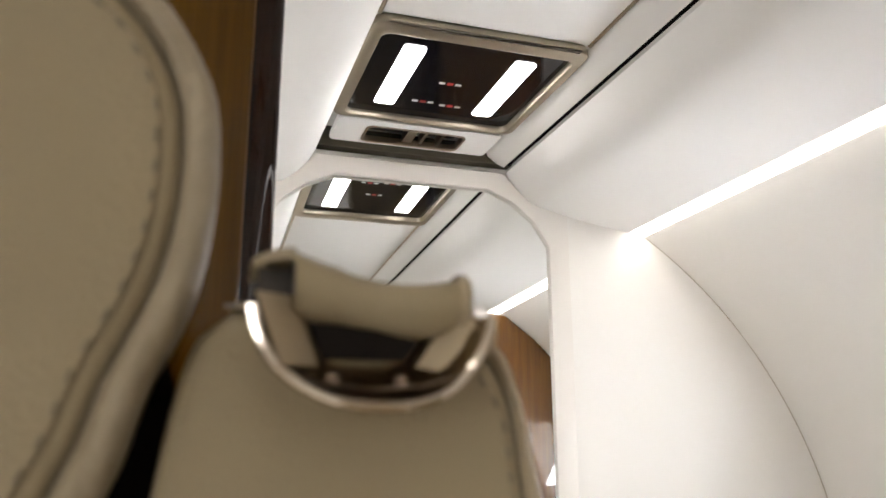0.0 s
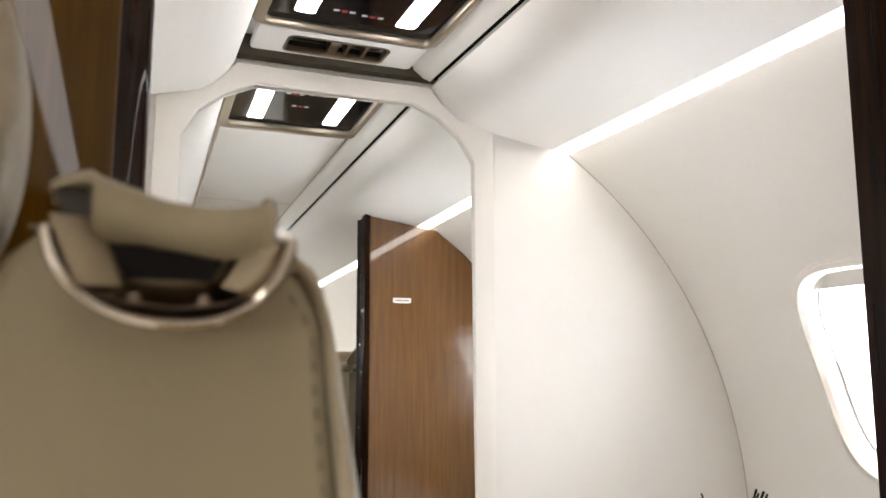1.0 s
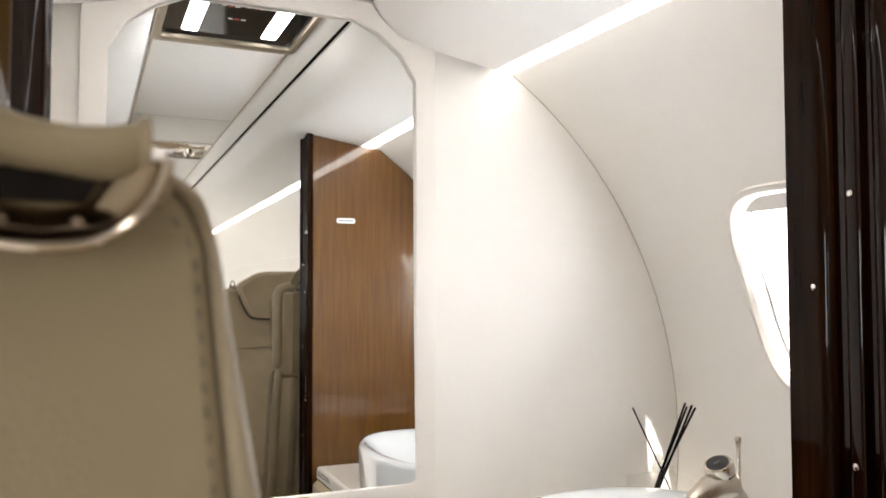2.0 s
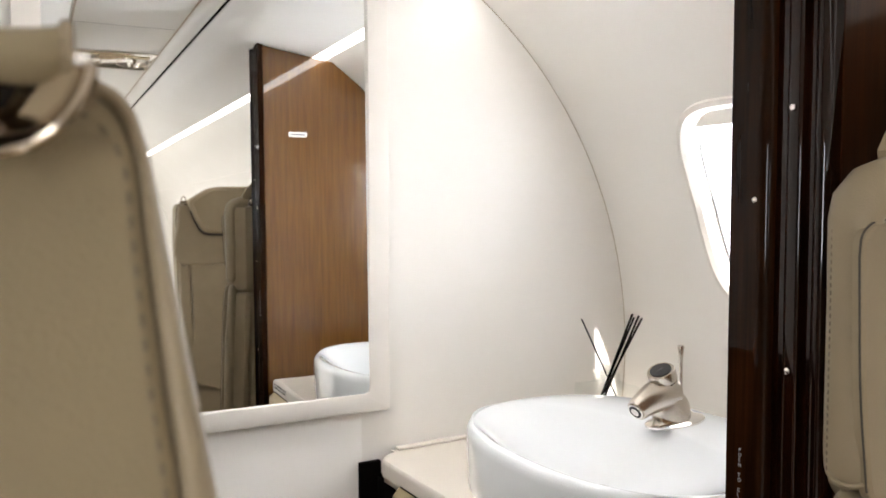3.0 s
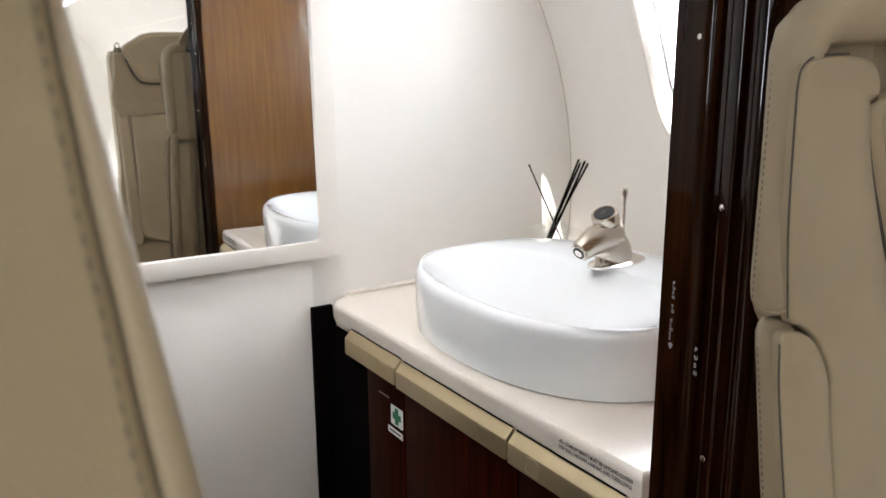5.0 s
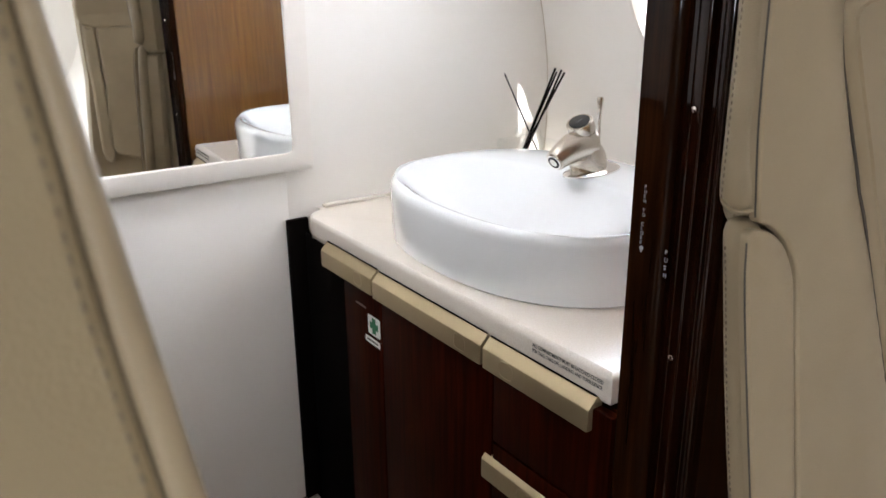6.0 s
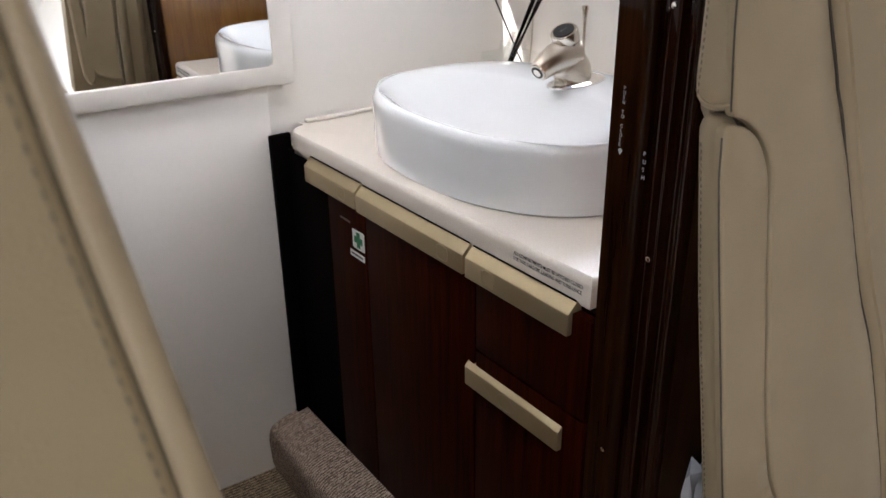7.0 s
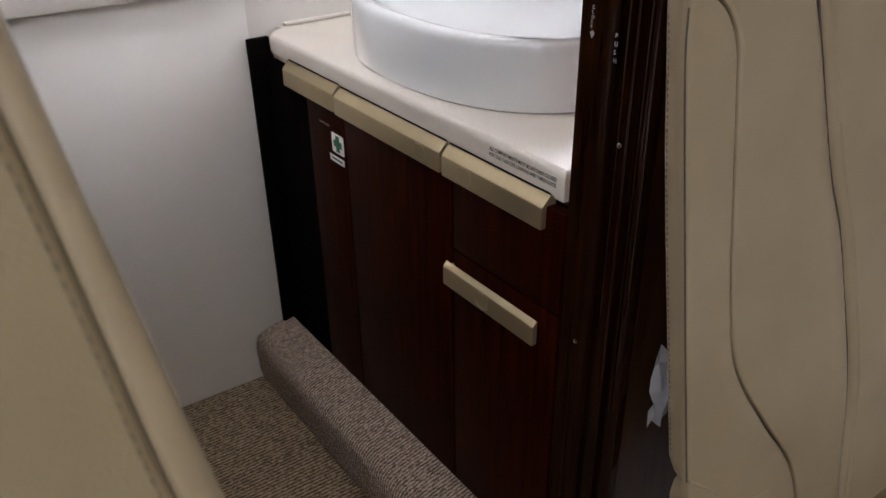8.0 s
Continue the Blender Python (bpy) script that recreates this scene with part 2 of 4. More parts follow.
    pairs = list(zip(rings, rings[1:])) + ([(rings[-1], rings[0])] if closed else [])
    for a, b in pairs:
        for k in range(seg):
            bm.faces.new((a[k], a[(k + 1) % seg], b[(k + 1) % seg], b[k]))
    if not closed:
        bm.faces.new(rings[0])
        bm.faces.new(rings[-1])
    return bm


def lathe(profile, seg=32, centre=(0, 0, 0)):
    bm = bmesh.new()
    rings = []
    for r, z in profile:
        rings.append([bm.verts.new((centre[0] + r * math.cos(2 * math.pi * k / seg), centre[1] + r * math.sin(2 * math.pi * k / seg), centre[2] + z)) for k in range(seg)])
    for a, b in zip(rings, rings[1:]):
        for k in range(seg):
            bm.faces.new((a[k], a[(k + 1) % seg], b[(k + 1) % seg], b[k]))
    bm.faces.new(rings[0])
    bm.faces.new(rings[-1])
    return bm


def rounded(x0, x1, y0, y1, r, n=6):
    """The outline of a rounded rectangle, from the lower right corner on, going round to the left."""
    out = []
    for cx, cy, a0 in ((x1 - r, y0 + r, -90), (x1 - r, y1 - r, 0), (x0 + r, y1 - r, 90), (x0 + r, y0 + r, 180)):
        for k in range(n + 1):
            a = radians(a0 + 90 * k / n)
            out.append((cx + r * math.cos(a), cy + r * math.sin(a)))
    return out


def smooth_line(points, n=8):
    """A Catmull-Rom line through points."""
    pts = [Vector(p) for p in points]
    pts = [pts[0] * 2 - pts[1]] + pts + [pts[-1] * 2 - pts[-2]]
    out = []
    for i in range(1, len(pts) - 2):
        for k in range(n):
            t = k / n
            a, b, c, d = pts[i - 1:i + 3]
            out.append(0.5 * ((2 * b) + (c - a) * t + (2 * a - 5 * b + 4 * c - d) * t * t + (3 * b - a - 3 * c + d) * t ** 3))
    return out + [pts[-2]]


def stitches(points, length, gap, r, bm=None):
    """Thread laid along a line as short rounded dashes."""
    bm = bm or bmesh.new()
    pts = [Vector(p) for p in points]
    run, marks = 0.0, []
    for a, b in zip(pts, pts[1:]):
        d = (b - a).length
        while run < d:
            marks.append((a + (b - a) * (run / d), (b - a).normalized()))
            run += length + gap
        run -= d
    for p, d in marks:
        tube([p, p + d * length * 0.2, p + d * length * 0.8, p + d * length], [r * 0.4, r, r, r * 0.4], 6, bm=bm)
    return bm


# ---- the shell of the cabin ----
AX, AZ, RAD = 0.388, 0.95, 0.93
Y_END, Y_FAR = 1.431, -5.3


def wall_at(a, y, out=0.0, side=1):
    """A point of the side wall: a degrees above the level of the cabin's axis."""
    r = RAD + out
    return Vector((AX + side * r * math.cos(radians(a)), y, AZ + r * math.sin(radians(a))))


A_TOP, A_LOW = 57.3, -62.0
WIN_A, WIN_HA, WIN_HY = 21.0, 12.3, 0.148


def window_ring(yc, grow=0.0, out=0.0, side=1, n=48):
    pts = []
    for k in range(n):
        t = 2 * math.pi * k / n
        c, s = math.cos(t), math.sin(t)
        e = 0.62
        u = math.copysign(abs(c) ** e, c) * (WIN_HY + grow)
        v = math.copysign(abs(s) ** e, s) * (WIN_HA + math.degrees(grow / RAD))
        pts.append(wall_at(WIN_A + v - (4.0 if side > 0 and yc < 0.5 else 0.0), yc + u, out, side))
    return pts


def side_wall(side, centres, name, label):
    """The curved lining with holes for the windows at the given places along the cabin."""
    bm = bmesh.new()
    cell = 0.26
    bounds = [Y_FAR]
    for c in sorted(centres):
        bounds += [c - cell, c + cell]
    bounds.append(Y_END)
    a0, a1 = WIN_A - 20, WIN_A + 20
    angles_low = [A_LOW + (a0 - A_LOW) * i / 16 for i in range(17)]
    angles_mid = [WIN_A + 20 * math.tan(radians(7.5 * i)) for i in range(-6, 7)]
    angles_top = [a1 + (A_TOP - a1) * i / 6 for i in range(7)]

    def quads(ya, yb, angles):
        ra = [bm.verts.new(wall_at(a, ya, 0, side)) for a in angles]
        rb = [bm.verts.new(wall_at(a, yb, 0, side)) for a in angles]
        for i in range(len(angles) - 1):
            bm.faces.new((ra[i], ra[i + 1], rb[i + 1], rb[i]))

    for i in range(len(bounds) - 1):
        ya, yb = bounds[i], bounds[i + 1]
        quads(ya, yb, angles_low)
        quads(ya, yb, angles_top)
        if i % 2 == 0:
            quads(ya, yb, angles_mid)
            continue
        yc, n = (ya + yb) / 2, 48
        hole = [bm.verts.new(p) for p in window_ring(yc, 0.0, 0.0, side, n)]
        previous = hole
        for step in range(1, 7):
            ring = []
            for k in range(n):
                t = 2 * math.pi * k / n
                c, s = math.cos(t), math.sin(t)
                e = 0.62
                hu, hv = math.copysign(abs(c) ** e, c) * WIN_HY, math.copysign(abs(s) ** e, s) * WIN_HA
                m = max(abs(c), abs(s))
                bu, bv = c / m * cell, s / m * 20
                f = step / 6
                ring.append(bm.verts.new(wall_at(WIN_A + hv + (bv - hv) * f, yc + hu + (bu - hu) * f, 0, side)))
            for k in range(n):
                bm.faces.new((previous[k], previous[(k + 1) % n], ring[(k + 1) % n], ring[k]))
            previous = ring
    bmesh.ops.remove_doubles(bm, verts=bm.verts[:], dist=0.0002)
    ob = link_mesh(name, bm, IVORY)
    tagged(ob, label, "wall", kind="structure")
    return ob


def cabin_window(yc, side, number):
    win = thing(f"window_{number}", "rounded oval cabin window with a white bezel, daylight outside", "window", kind="structure")
    rings = [window_ring(yc, 0.016, 0.004, side), window_ring(yc, 0.014, -0.006, side), window_ring(yc, 0.004, -0.009, side),
             window_ring(yc, -0.006, -0.004, side), window_ring(yc, -0.010, 0.010, side), window_ring(yc, -0.016, 0.026, side)]
    bm = sheet([r + [r[0]] for r in rings])
    bmesh.ops.remove_doubles(bm, verts=bm.verts[:], dist=0.0001)
    part("window_frame", bm, FRAME, win)
    gasket = window_ring(yc, -0.0165, 0.022, side)
    part("gasket", tube(gasket, 0.0016, 8, True), GASKET, win)
    bm = bmesh.new()
    ring = [bm.verts.new(p) for p in window_ring(yc, -0.0145, 0.0265, side)]
    bm.faces.new(ring)
    pane = part("pane", bm, GLASS, win)
    pane.visible_shadow = False
    # the blind, pulled up but for its lower bar
    rows = [[wall_at(WIN_A + WIN_HA - 2.6 + v - (4.0 if side > 0 and yc < 0.5 else 0.0), yc + WIN_HY * 0.98 * f, out, side) for f in (-1, -0.6, -0.2, 0.2, 0.6, 1)] for v, out in ((4.5, 0.012), (1.0, 0.012), (0.0, 0.011), (0.0, 0.014), (1.0, 0.016), (4.5, 0.016))]
    part("blind", sheet(rows), BLIND, win, "pale grey pulled-up window blind")
    return win


# the left window at -0.40 is unseen, added by spacing to light the seats
RIGHT_WINDOWS, LEFT_WINDOWS = (0.996, -1.45, -2.4, -3.35, -4.3), (-0.40, -1.35, -2.4, -3.35, -4.3)
side_wall(1, RIGHT_WINDOWS, "wall_right", "curved ivory cabin side wall lining with oval windows")
side_wall(-1, LEFT_WINDOWS, "wall_left", "curved ivory cabin side wall lining with oval windows")
count = 0
for side, places in ((1, RIGHT_WINDOWS), (-1, LEFT_WINDOWS)):
    for yc in places:
        count += 1
        cabin_window(yc, side, count)
        lamp = new("window_daylight", bpy.data.lights.new("window_daylight", "AREA"))
        lamp.data.shape, lamp.data.size, lamp.data.size_y = "RECTANGLE", 0.24, 0.22 if yc > 0.5 else 0.32
        near = yc > 0.5
        lamp.data.energy = 3.7 if near else (1.8 if yc > -1 else 1.9) if side < 0 else 1.0 if yc > -2 else 2.4
        lamp.data.color = (0.93, 0.96, 1.0)
        lamp.data.spread = radians(165 if near else 125 if yc > -1 else 150)
        # light thrown up from the pale apron outside reaches the vestibule's ceiling; high sun reaches down into the cabin
        lamp.matrix_world = look(wall_at(WIN_A, yc, 0.085 if near else 0.045, side), wall_at(WIN_A, yc, -0.5, side) + Vector((0, -0.16 if near else 0, 0.55 if near else 0.12 if yc > -1 else -0.30)))

# the bright haze over the apron outside the windows
HAZE = glowing("bright_haze", (0.94, 0.97, 1.0), 3.0)
for side in (1, -1):
    x = AX + side * 2.6
    tagged(link_mesh("backdrop", box(min(x, x + side * 0.02), max(x, x + side * 0.02), Y_FAR - 2, 4.0, -0.6, 4.5), HAZE), "bright overexposed haze outside the cabin windows", "backdrop", kind="structure")

# unseen shell outside the lining, so that no light leaks in past the trim
bm = bmesh.new()
rows = []
for a in [A_TOP - 4 + i * (180 - 2 * A_TOP + 8) / 24 for i in range(25)]:
    rows.append([Vector((AX + 1.05 * math.cos(radians(a)), y, AZ + 1.05 * math.sin(radians(a)))) for y in (Y_FAR, Y_END + 0.1)])
tagged(link_mesh("light_block_skin", sheet(rows), IVORY), "unseen outer skin above the ceiling panels that blocks stray light", "roof", kind="structure")

floor = link_mesh("floor", box(-0.35, 1.13, Y_FAR, Y_END + 0.05, -0.06, 0.0), CARPET)
tagged(floor, "beige ribbed carpet on the aisle floor", "floor", kind="structure")

# end wall with the vanity niche
tagged(link_mesh("wall_end", box(-0.62, 1.42, Y_END, Y_END + 0.05, -0.06, 2.0), IVORY), "plain ivory end wall of the cabin", "wall", kind="structure")
tagged(link_mesh("wall_far", box(-0.62, 1.42, Y_FAR - 0.05, Y_FAR, -0.06, 2.0), IVORY), "plain ivory wall at the far end of the cabin", "wall", kind="structure")
tagged(link_mesh("wall_panel", box(0.06, 0.653, Y_END - 0.006, Y_END + 0.002, 0.0, 0.887, 0.001), IVORY), "ivory door panel below the mirror", "wall panel", kind="structure")

seam = [wall_at(a, Y_END - 0.0005, -0.0005) for a in [A_TOP - k * 2.0 for k in range(46)]]
tagged(link_mesh("wall_seam", tube(seam, 0.0010, 6), SEAM_TAN), "thin tan seam between end wall and side lining", "trim", kind="structure")
# the unseen closet wall that closes the vestibule opposite the vanity
# ivory above, added to bounce light onto the basin and walls
tagged(link_mesh("unseen_wall_bounce", box(-0.02, 0.026, 0.528, Y_END, 1.0, 1.757), IVORY), "unseen plain ivory wall opposite the vanity, added to bounce light", "wall", kind="structure")
# dark below, added so that post and doors reflect something dark
tagged(link_mesh("unseen_wall_dark", box(-0.02, 0.028, 0.528, Y_END, 0.0, 1.0), UNSEEN_WALL_WOOD), "unseen plain dark wooden wall foot opposite the vanity, added to darken reflections", "wall", kind="structure")
for s in (1, -1):
    line = [wall_at(36.9, y, -0.001, s) for y in (Y_FAR, 0.40)]
    tagged(link_mesh("wall_trim", tube(line, 0.004, 8), FRAME), "thin ledge along the cabin side wall", "trim", kind="structure")


# ---- ceiling: side panels, rails and the centre trough ----
def mirrored(points):
    return [(2 * AX - u, v) for u, v in points]


PANEL = [(0.577, 1.834), (0.588, 1.815), (0.601, 1.799), (0.615, 1.785), (0.634, 1.7735), (0.660, 1.765), (0.702, 1.757), (0.77, 1.7455), (0.844, 1.7342)]
for name, prof in (("ceiling_right", PANEL), ("ceiling_left", mirrored(PANEL))):
    t = -0.008 if name.endswith("left") else 0.008
    tagged(link_mesh(name, prism(thick(prof, t), 1, Y_FAR, 1.4165), CEIL), "smooth off-white curved ceiling panel", "ceiling", kind="structure")
RAIL = [(0.531, 1.871), (0.534, 1.860), (0.552, 1.846), (0.568, 1.840), (0.568, 1.852)]
for name, prof in (("ceiling_rail_right", RAIL), ("ceiling_rail_left", [(0.2055, 1.871), (0.204, 1.860), (0.200, 1.846), (0.193, 1.840), (0.193, 1.852)])):
    tagged(link_mesh(name, prism(prof, 1, Y_FAR, 1.402, 0.0), CEIL), "off-white rail along the ceiling trough", "ceiling trim", kind="structure")
for name, u in (("ceiling_gap_right", 0.572), ("ceiling_gap_left", 0.186)):
    tagged(link_mesh(name, box(u - 0.008, u + 0.008, Y_FAR, 1.40, 1.844, 1.852), MATTE_BLACK), "black shadow gap along the ceiling", "ceiling trim", kind="structure")
tagged(link_mesh("ceiling_trough", box(0.20, 0.58, Y_FAR, Y_END, 1.885, 1.90), CEIL), "off-white centre ceiling of the trough", "ceiling", kind="structure")
for a, b in ((Y_FAR + 0.01, -4.2), (-4.2, -3.4), (-3.4, -2.6), (-2.6, -1.6), (-1.6, -0.64), (-0.30, 0.125), (0.125, 0.962)):
    tagged(link_mesh("ceiling_panel", box(0.212, 0.530, a + 0.002, b - 0.002, 1.868, 1.884, 0.003), CEIL), "off-white flat ceiling panel in the trough", "ceiling", kind="structure")
tagged(link_mesh("ceiling_joint", box(0.214, 0.524, 0.1225, 0.1275, 1.8690, 1.8720), SEAM_AND_SHADE), "dark joint between two ceiling panels", "ceiling trim", kind="structure")
for u in (0.5265, 0.2150):
    tagged(link_mesh("ceiling_trim", tube([(u, Y_FAR, 1.869), (u, 0.961, 1.869)], 0.0035, 8), BRONZE), "thin bronze trim along the ceiling", "ceiling trim", kind="structure")
# a solid block whose dark colour stands for the recess's shade
tagged(link_mesh("recess_shade_block", box(0.19, 0.585, 1.4025, 1.4290, 1.846, 1.884), RECESS_SHADE), "dark block painted as the shaded recess between ceiling and mirror", "ceiling trim", kind="structure")

# cove lights along both sides
for side, name in ((1, "cove_light"), (-1, "cove_light")):
    a = [wall_at(A_TOP + 0.2, y, -0.003, side) for y in (Y_FAR, Y_END - 0.012)]
    b = [Vector((AX + side * (0.847 - AX), y, 1.7380)) for y in (Y_FAR, Y_END - 0.012)]
    ob = link_mesh(name, sheet([a, b]), COVE, smooth=False)
    tagged(ob, "bright warm white cove light strip at the ceiling", "light", group="cove lights")
    bm = prism([(AX + side * (0.846 - AX), 1.742), (AX + side * (0.90 - AX), 1.742), (AX + side * (0.93 - AX), 1.79), (AX + side * (0.846 - AX), 1.79)], 1, Y_FAR, Y_END)
    part("housing", bm, CEIL, ob)

# ---- mirror on the end wall ----
HALF_OUT = [(0.572, 1.833), (0.601, 1.7985), (0.632, 1.7728), (0.706, 1.7555), (0.7065, 1.5), (0.7065, 1.2), (0.7065, 0.894), (0.7061, 0.8885), (0.7020, 0.886)]
HALF_IN = [(0.538, 1.796), (0.589, 1.773), (0.633, 1.738), (0.664, 1.690), (0.6655, 1.5), (0.6655, 1.2), (0.6655, 0.936), (0.6630, 0.9262), (0.6550, 0.9225)]
wall_mirror = thing("wall_mirror", "tall mirror in a cream frame on the end wall", "mirror")
outer, inner = HALF_OUT + mirrored(HALF_OUT)[::-1], HALF_IN + mirrored(HALF_IN)[::-1]
part("frame", ring_prism(outer, inner, 1, 1.4095, 1.4235, 0.003), FRAME, wall_mirror)
part("glass", prism([(0.5 * (a[0] + b[0]), 0.5 * (a[1] + b[1])) for a, b in zip(inner, outer)], 1, -0.0014, 0.0014), MIRROR, wall_mirror, "clear silvered mirror glass").matrix_basis = pose(AX, 1.4215, 1.34, -0.5, 0, -0.75) @ pose(-AX, 0, -1.34)
part("gasket", box(0.7068, 0.7108, 1.4215, 1.4308, 0.905, 1.752), SEAM_TAN, wall_mirror, "thin tan gasket beside the frame")


# ---- vanity: front leans a little out of line with the cabin ----
VAN = pose(0.68, 1.0, 0, 0, 0, 1.5) @ pose(-0.68, -1.0, 0)
vanity = thing("vanity_cabinet", "dark glossy wooden vanity cabinet with champagne metal pulls", "cabinet", VAN)
part("body", box(0.694, 1.24, 0.545, 1.424, 0.10, 0.757), LACQUER, vanity)
part("side_filler", box(0.690, 0.697, 1.236, 1.412, 0.121, 0.757, 0.001), MATTE_BLACK, vanity)
part("back_board", box(0.655, 0.700, 1.412, 1.4245, 0.115, 0.787, 0.002), MATTE_BLACK, vanity)


def door(y0, y1, z0, z1):
    return part("door", box(0.679, 0.696, y0, y1, z0, z1, 0.0015), DOORWOOD, vanity)


def drawer(y0, y1, z0, z1):
    return part("drawer_front", box(0.679, 0.696, y0, y1, z0, z1, 0.0015), DOORWOOD, vanity)


def pull(y0, y1, z0, button):
    p = part("pull", prism([(0.671, z0), (0.671, z0 + 0.0292), (0.6715, z0 + 0.0304), (0.6725, z0 + 0.0315), (0.6862, z0 + 0.0438), (0.6868, z0 + 0.0446), (0.697, z0 + 0.0446), (0.697, z0 + 0.020), (0.684, z0 + 0.004), (0.680, z0)], 1, y0, y1, 0.0015), GOLD, vanity, "brushed champagne metal finger pull")
    ring = [(0.6712, button + 0.0140 * math.copysign(abs(math.cos(a)) ** 0.6, math.cos(a)), z0 + 0.0158 + 0.0118 * math.copysign(abs(math.sin(a)) ** 0.6, math.sin(a))) for a in [2 * math.pi * k / 24 for k in range(24)]]
    part("shadow_gap", tube([(0.6858, y0 + 0.002, z0 + 0.0456), (0.6858, y1 - 0.002, z0 + 0.0456)], 0.0012, 6), MATTE_BLACK, p)
    part("latch_ring", tube(ring, 0.0009, 6, True), GOLD, p)


door(1.101, 1.233, 0.121, 0.752)
door(0.790, 1.098, 0.121, 0.752)
drawer(0.560, 0.787, 0.606, 0.752)
drawer(0.560, 0.787, 0.121, 0.602)
pull(1.119, 1.306, 0.724, 1.166)
pull(0.809, 1.115, 0.722, 0.860)
pull(0.592, 0.804, 0.721, 0.751)
pull(0.598, 0.804, 0.539, 0.708)

worktop = thing("worktop", "cream speckled solid surface worktop with a rounded front edge", "worktop", VAN)
plan = [(0.688, 0.572), (1.30, 0.572), (1.30, 1.4225), (0.735, 1.4225)]
for k in range(9):
    a = radians(90 + 90 * k / 8)
    plan.append((0.735 + 0.047 * math.cos(a), 1.3755 + 0.047 * math.sin(a) * 0.9))
part("slab", prism(plan, 2, 0.757, 0.8, 0.011, 5), STONE, worktop, "")
part("upstand", box(0.735, 1.30, 1.409, 1.4235, 0.8002, 0.8075, 0.003), STONE, worktop)


def outline(cx, cy, hx, hy, e, n=96):
    pts = []
    for k in range(n):
        t = 2 * math.pi * k / n
        c, s = math.cos(t), math.sin(t)
        pts.append((cx + hx * math.copysign(abs(c) ** e, c), cy + hy * math.copysign(abs(s) ** e, s)))
    return pts


basin = thing("wash_basin", "white glazed oval vessel basin standing on the worktop", "basin")
BX, BY, BHX, BHY = 0.945, 0.997, 0.234, 0.298
rings = []
for inset, z in ((0.006, 0.8005), (0.0030, 0.803), (0.0015, 0.82), (0.0005, 0.86), (0.0, 0.888), (0.0008, 0.8955), (0.0026, 0.9010), (0.0055, 0.9050), (0.0090, 0.9072), (0.0125, 0.9078)):
    rings.append([(x, y, z) for x, y in outline(BX, BY, BHX - inset, BHY - inset, 0.85)])
# the bowl itself lies towards the front, and leaves a deck for the tap behind it
for k in range(18):
    r = 1 - k / 18
    rings.append([(x, y, 0.9078 - 0.080 * (1 - r ** 2.3) ** 1.22) for x, y in outline(0.884, 0.997, 0.1545 * r, 0.2790 * r, 0.88)])
floor_z = rings[-1][0][2]
bm = sheet([r + [r[0]] for r in rings])
bmesh.ops.remove_doubles(bm, verts=bm.verts[:], dist=0.00005)
bm.faces.new([v for v in bm.verts if abs(v.co.z - floor_z) < 1e-5 and abs(v.co.x - 0.884) < 0.12])
bm.faces.new([v for v in bm.verts if abs(v.co.z - 0.8005) < 1e-5])
bowl = part("bowl", bm, PORCELAIN, basin)
part("drain", lathe([(0.0, 0.0012), (0.018, 0.0018), (0.021, 0.0012), (0.021, -0.001)][::-1], 28, (0.884, 0.990, floor_z)), CHROME, basin, "chrome drain cap")

# ---- tap ----
tap = thing("basin_tap", "satin nickel basin tap with a black push button", "tap", pose(1.055, 1.012, 0.9076, 0, 0, 8))
foot = [(outline(0.017, 0, 0.070 - i, 0.034 - i * 0.7, 1.0, 40), z) for i, z in ((0.0, 0.0), (0.0, 0.003), (0.003, 0.0052), (0.012, 0.0075), (0.022, 0.0100), (0.030, 0.0150))]
part("base_plate", sheet([[(x, y, z) for x, y in o] + [(o[0][0], o[0][1], z)] for o, z in foot]), CHROME, tap)
body = []
for k in range(17):
    f = k / 16
    c = Vector((0.010 - 0.026 * f, 0, 0.004 + 0.072 * f))
    tilt = radians(26 * f)
    ru, rv = 0.036 + 0.009 * math.sin(math.pi * min(1.0, f * 1.6)) - 0.012 * f ** 1.6, 0.026 - 0.003 * f
    body.append([(c.x + ru * math.cos(a) * math.cos(tilt), rv * math.sin(a), c.z + ru * math.cos(a) * math.sin(tilt) * 0.8) for a in [2 * math.pi * j / 32 for j in range(33)]])
part("body", sheet(body), NICKEL, tap)
spout = tube([(0.004, 0, 0.056), (-0.022, 0, 0.056), (-0.044, 0, 0.052), (-0.066, 0, 0.045), (-0.082, 0, 0.038), (-0.086, 0, 0.0355)], [0.028, 0.029, 0.0265, 0.0225, 0.0195, 0.0185], 32)
for v in spout.verts:
    v.co.y *= 0.9
sp = part("spout", spout, NICKEL, tap)
ax = Vector((-0.87, 0, -0.49)).normalized()
c0 = Vector((-0.086, 0, 0.0355))
part("aerator", tube([c0, c0 + ax * 0.003], 0.0145, 24), CHROME, sp)
part("aerator_ring", tube([c0 + ax * 0.003, c0 + ax * 0.0036], 0.0115, 20), BLACK, sp)
part("aerator_core", tube([c0 + ax * 0.0036, c0 + ax * 0.0042], 0.0075, 20), CHROME, sp)
up = Vector((-0.46, -0.03, 0.88)).normalized()
h0 = Vector((-0.012, 0, 0.070))
head = part("push_head", tube([h0, h0 + up * 0.010, h0 + up * 0.0105, h0 + up * 0.012, h0 + up * 0.028, h0 + up * 0.0305], [0.0215, 0.0225, 0.0228, 0.0242, 0.0242, 0.0225], 36), NICKEL, tap)
part("button", tube([h0 + up * 0.0300, h0 + up * 0.0318], 0.0185, 32), BLACK, head, "black round button")
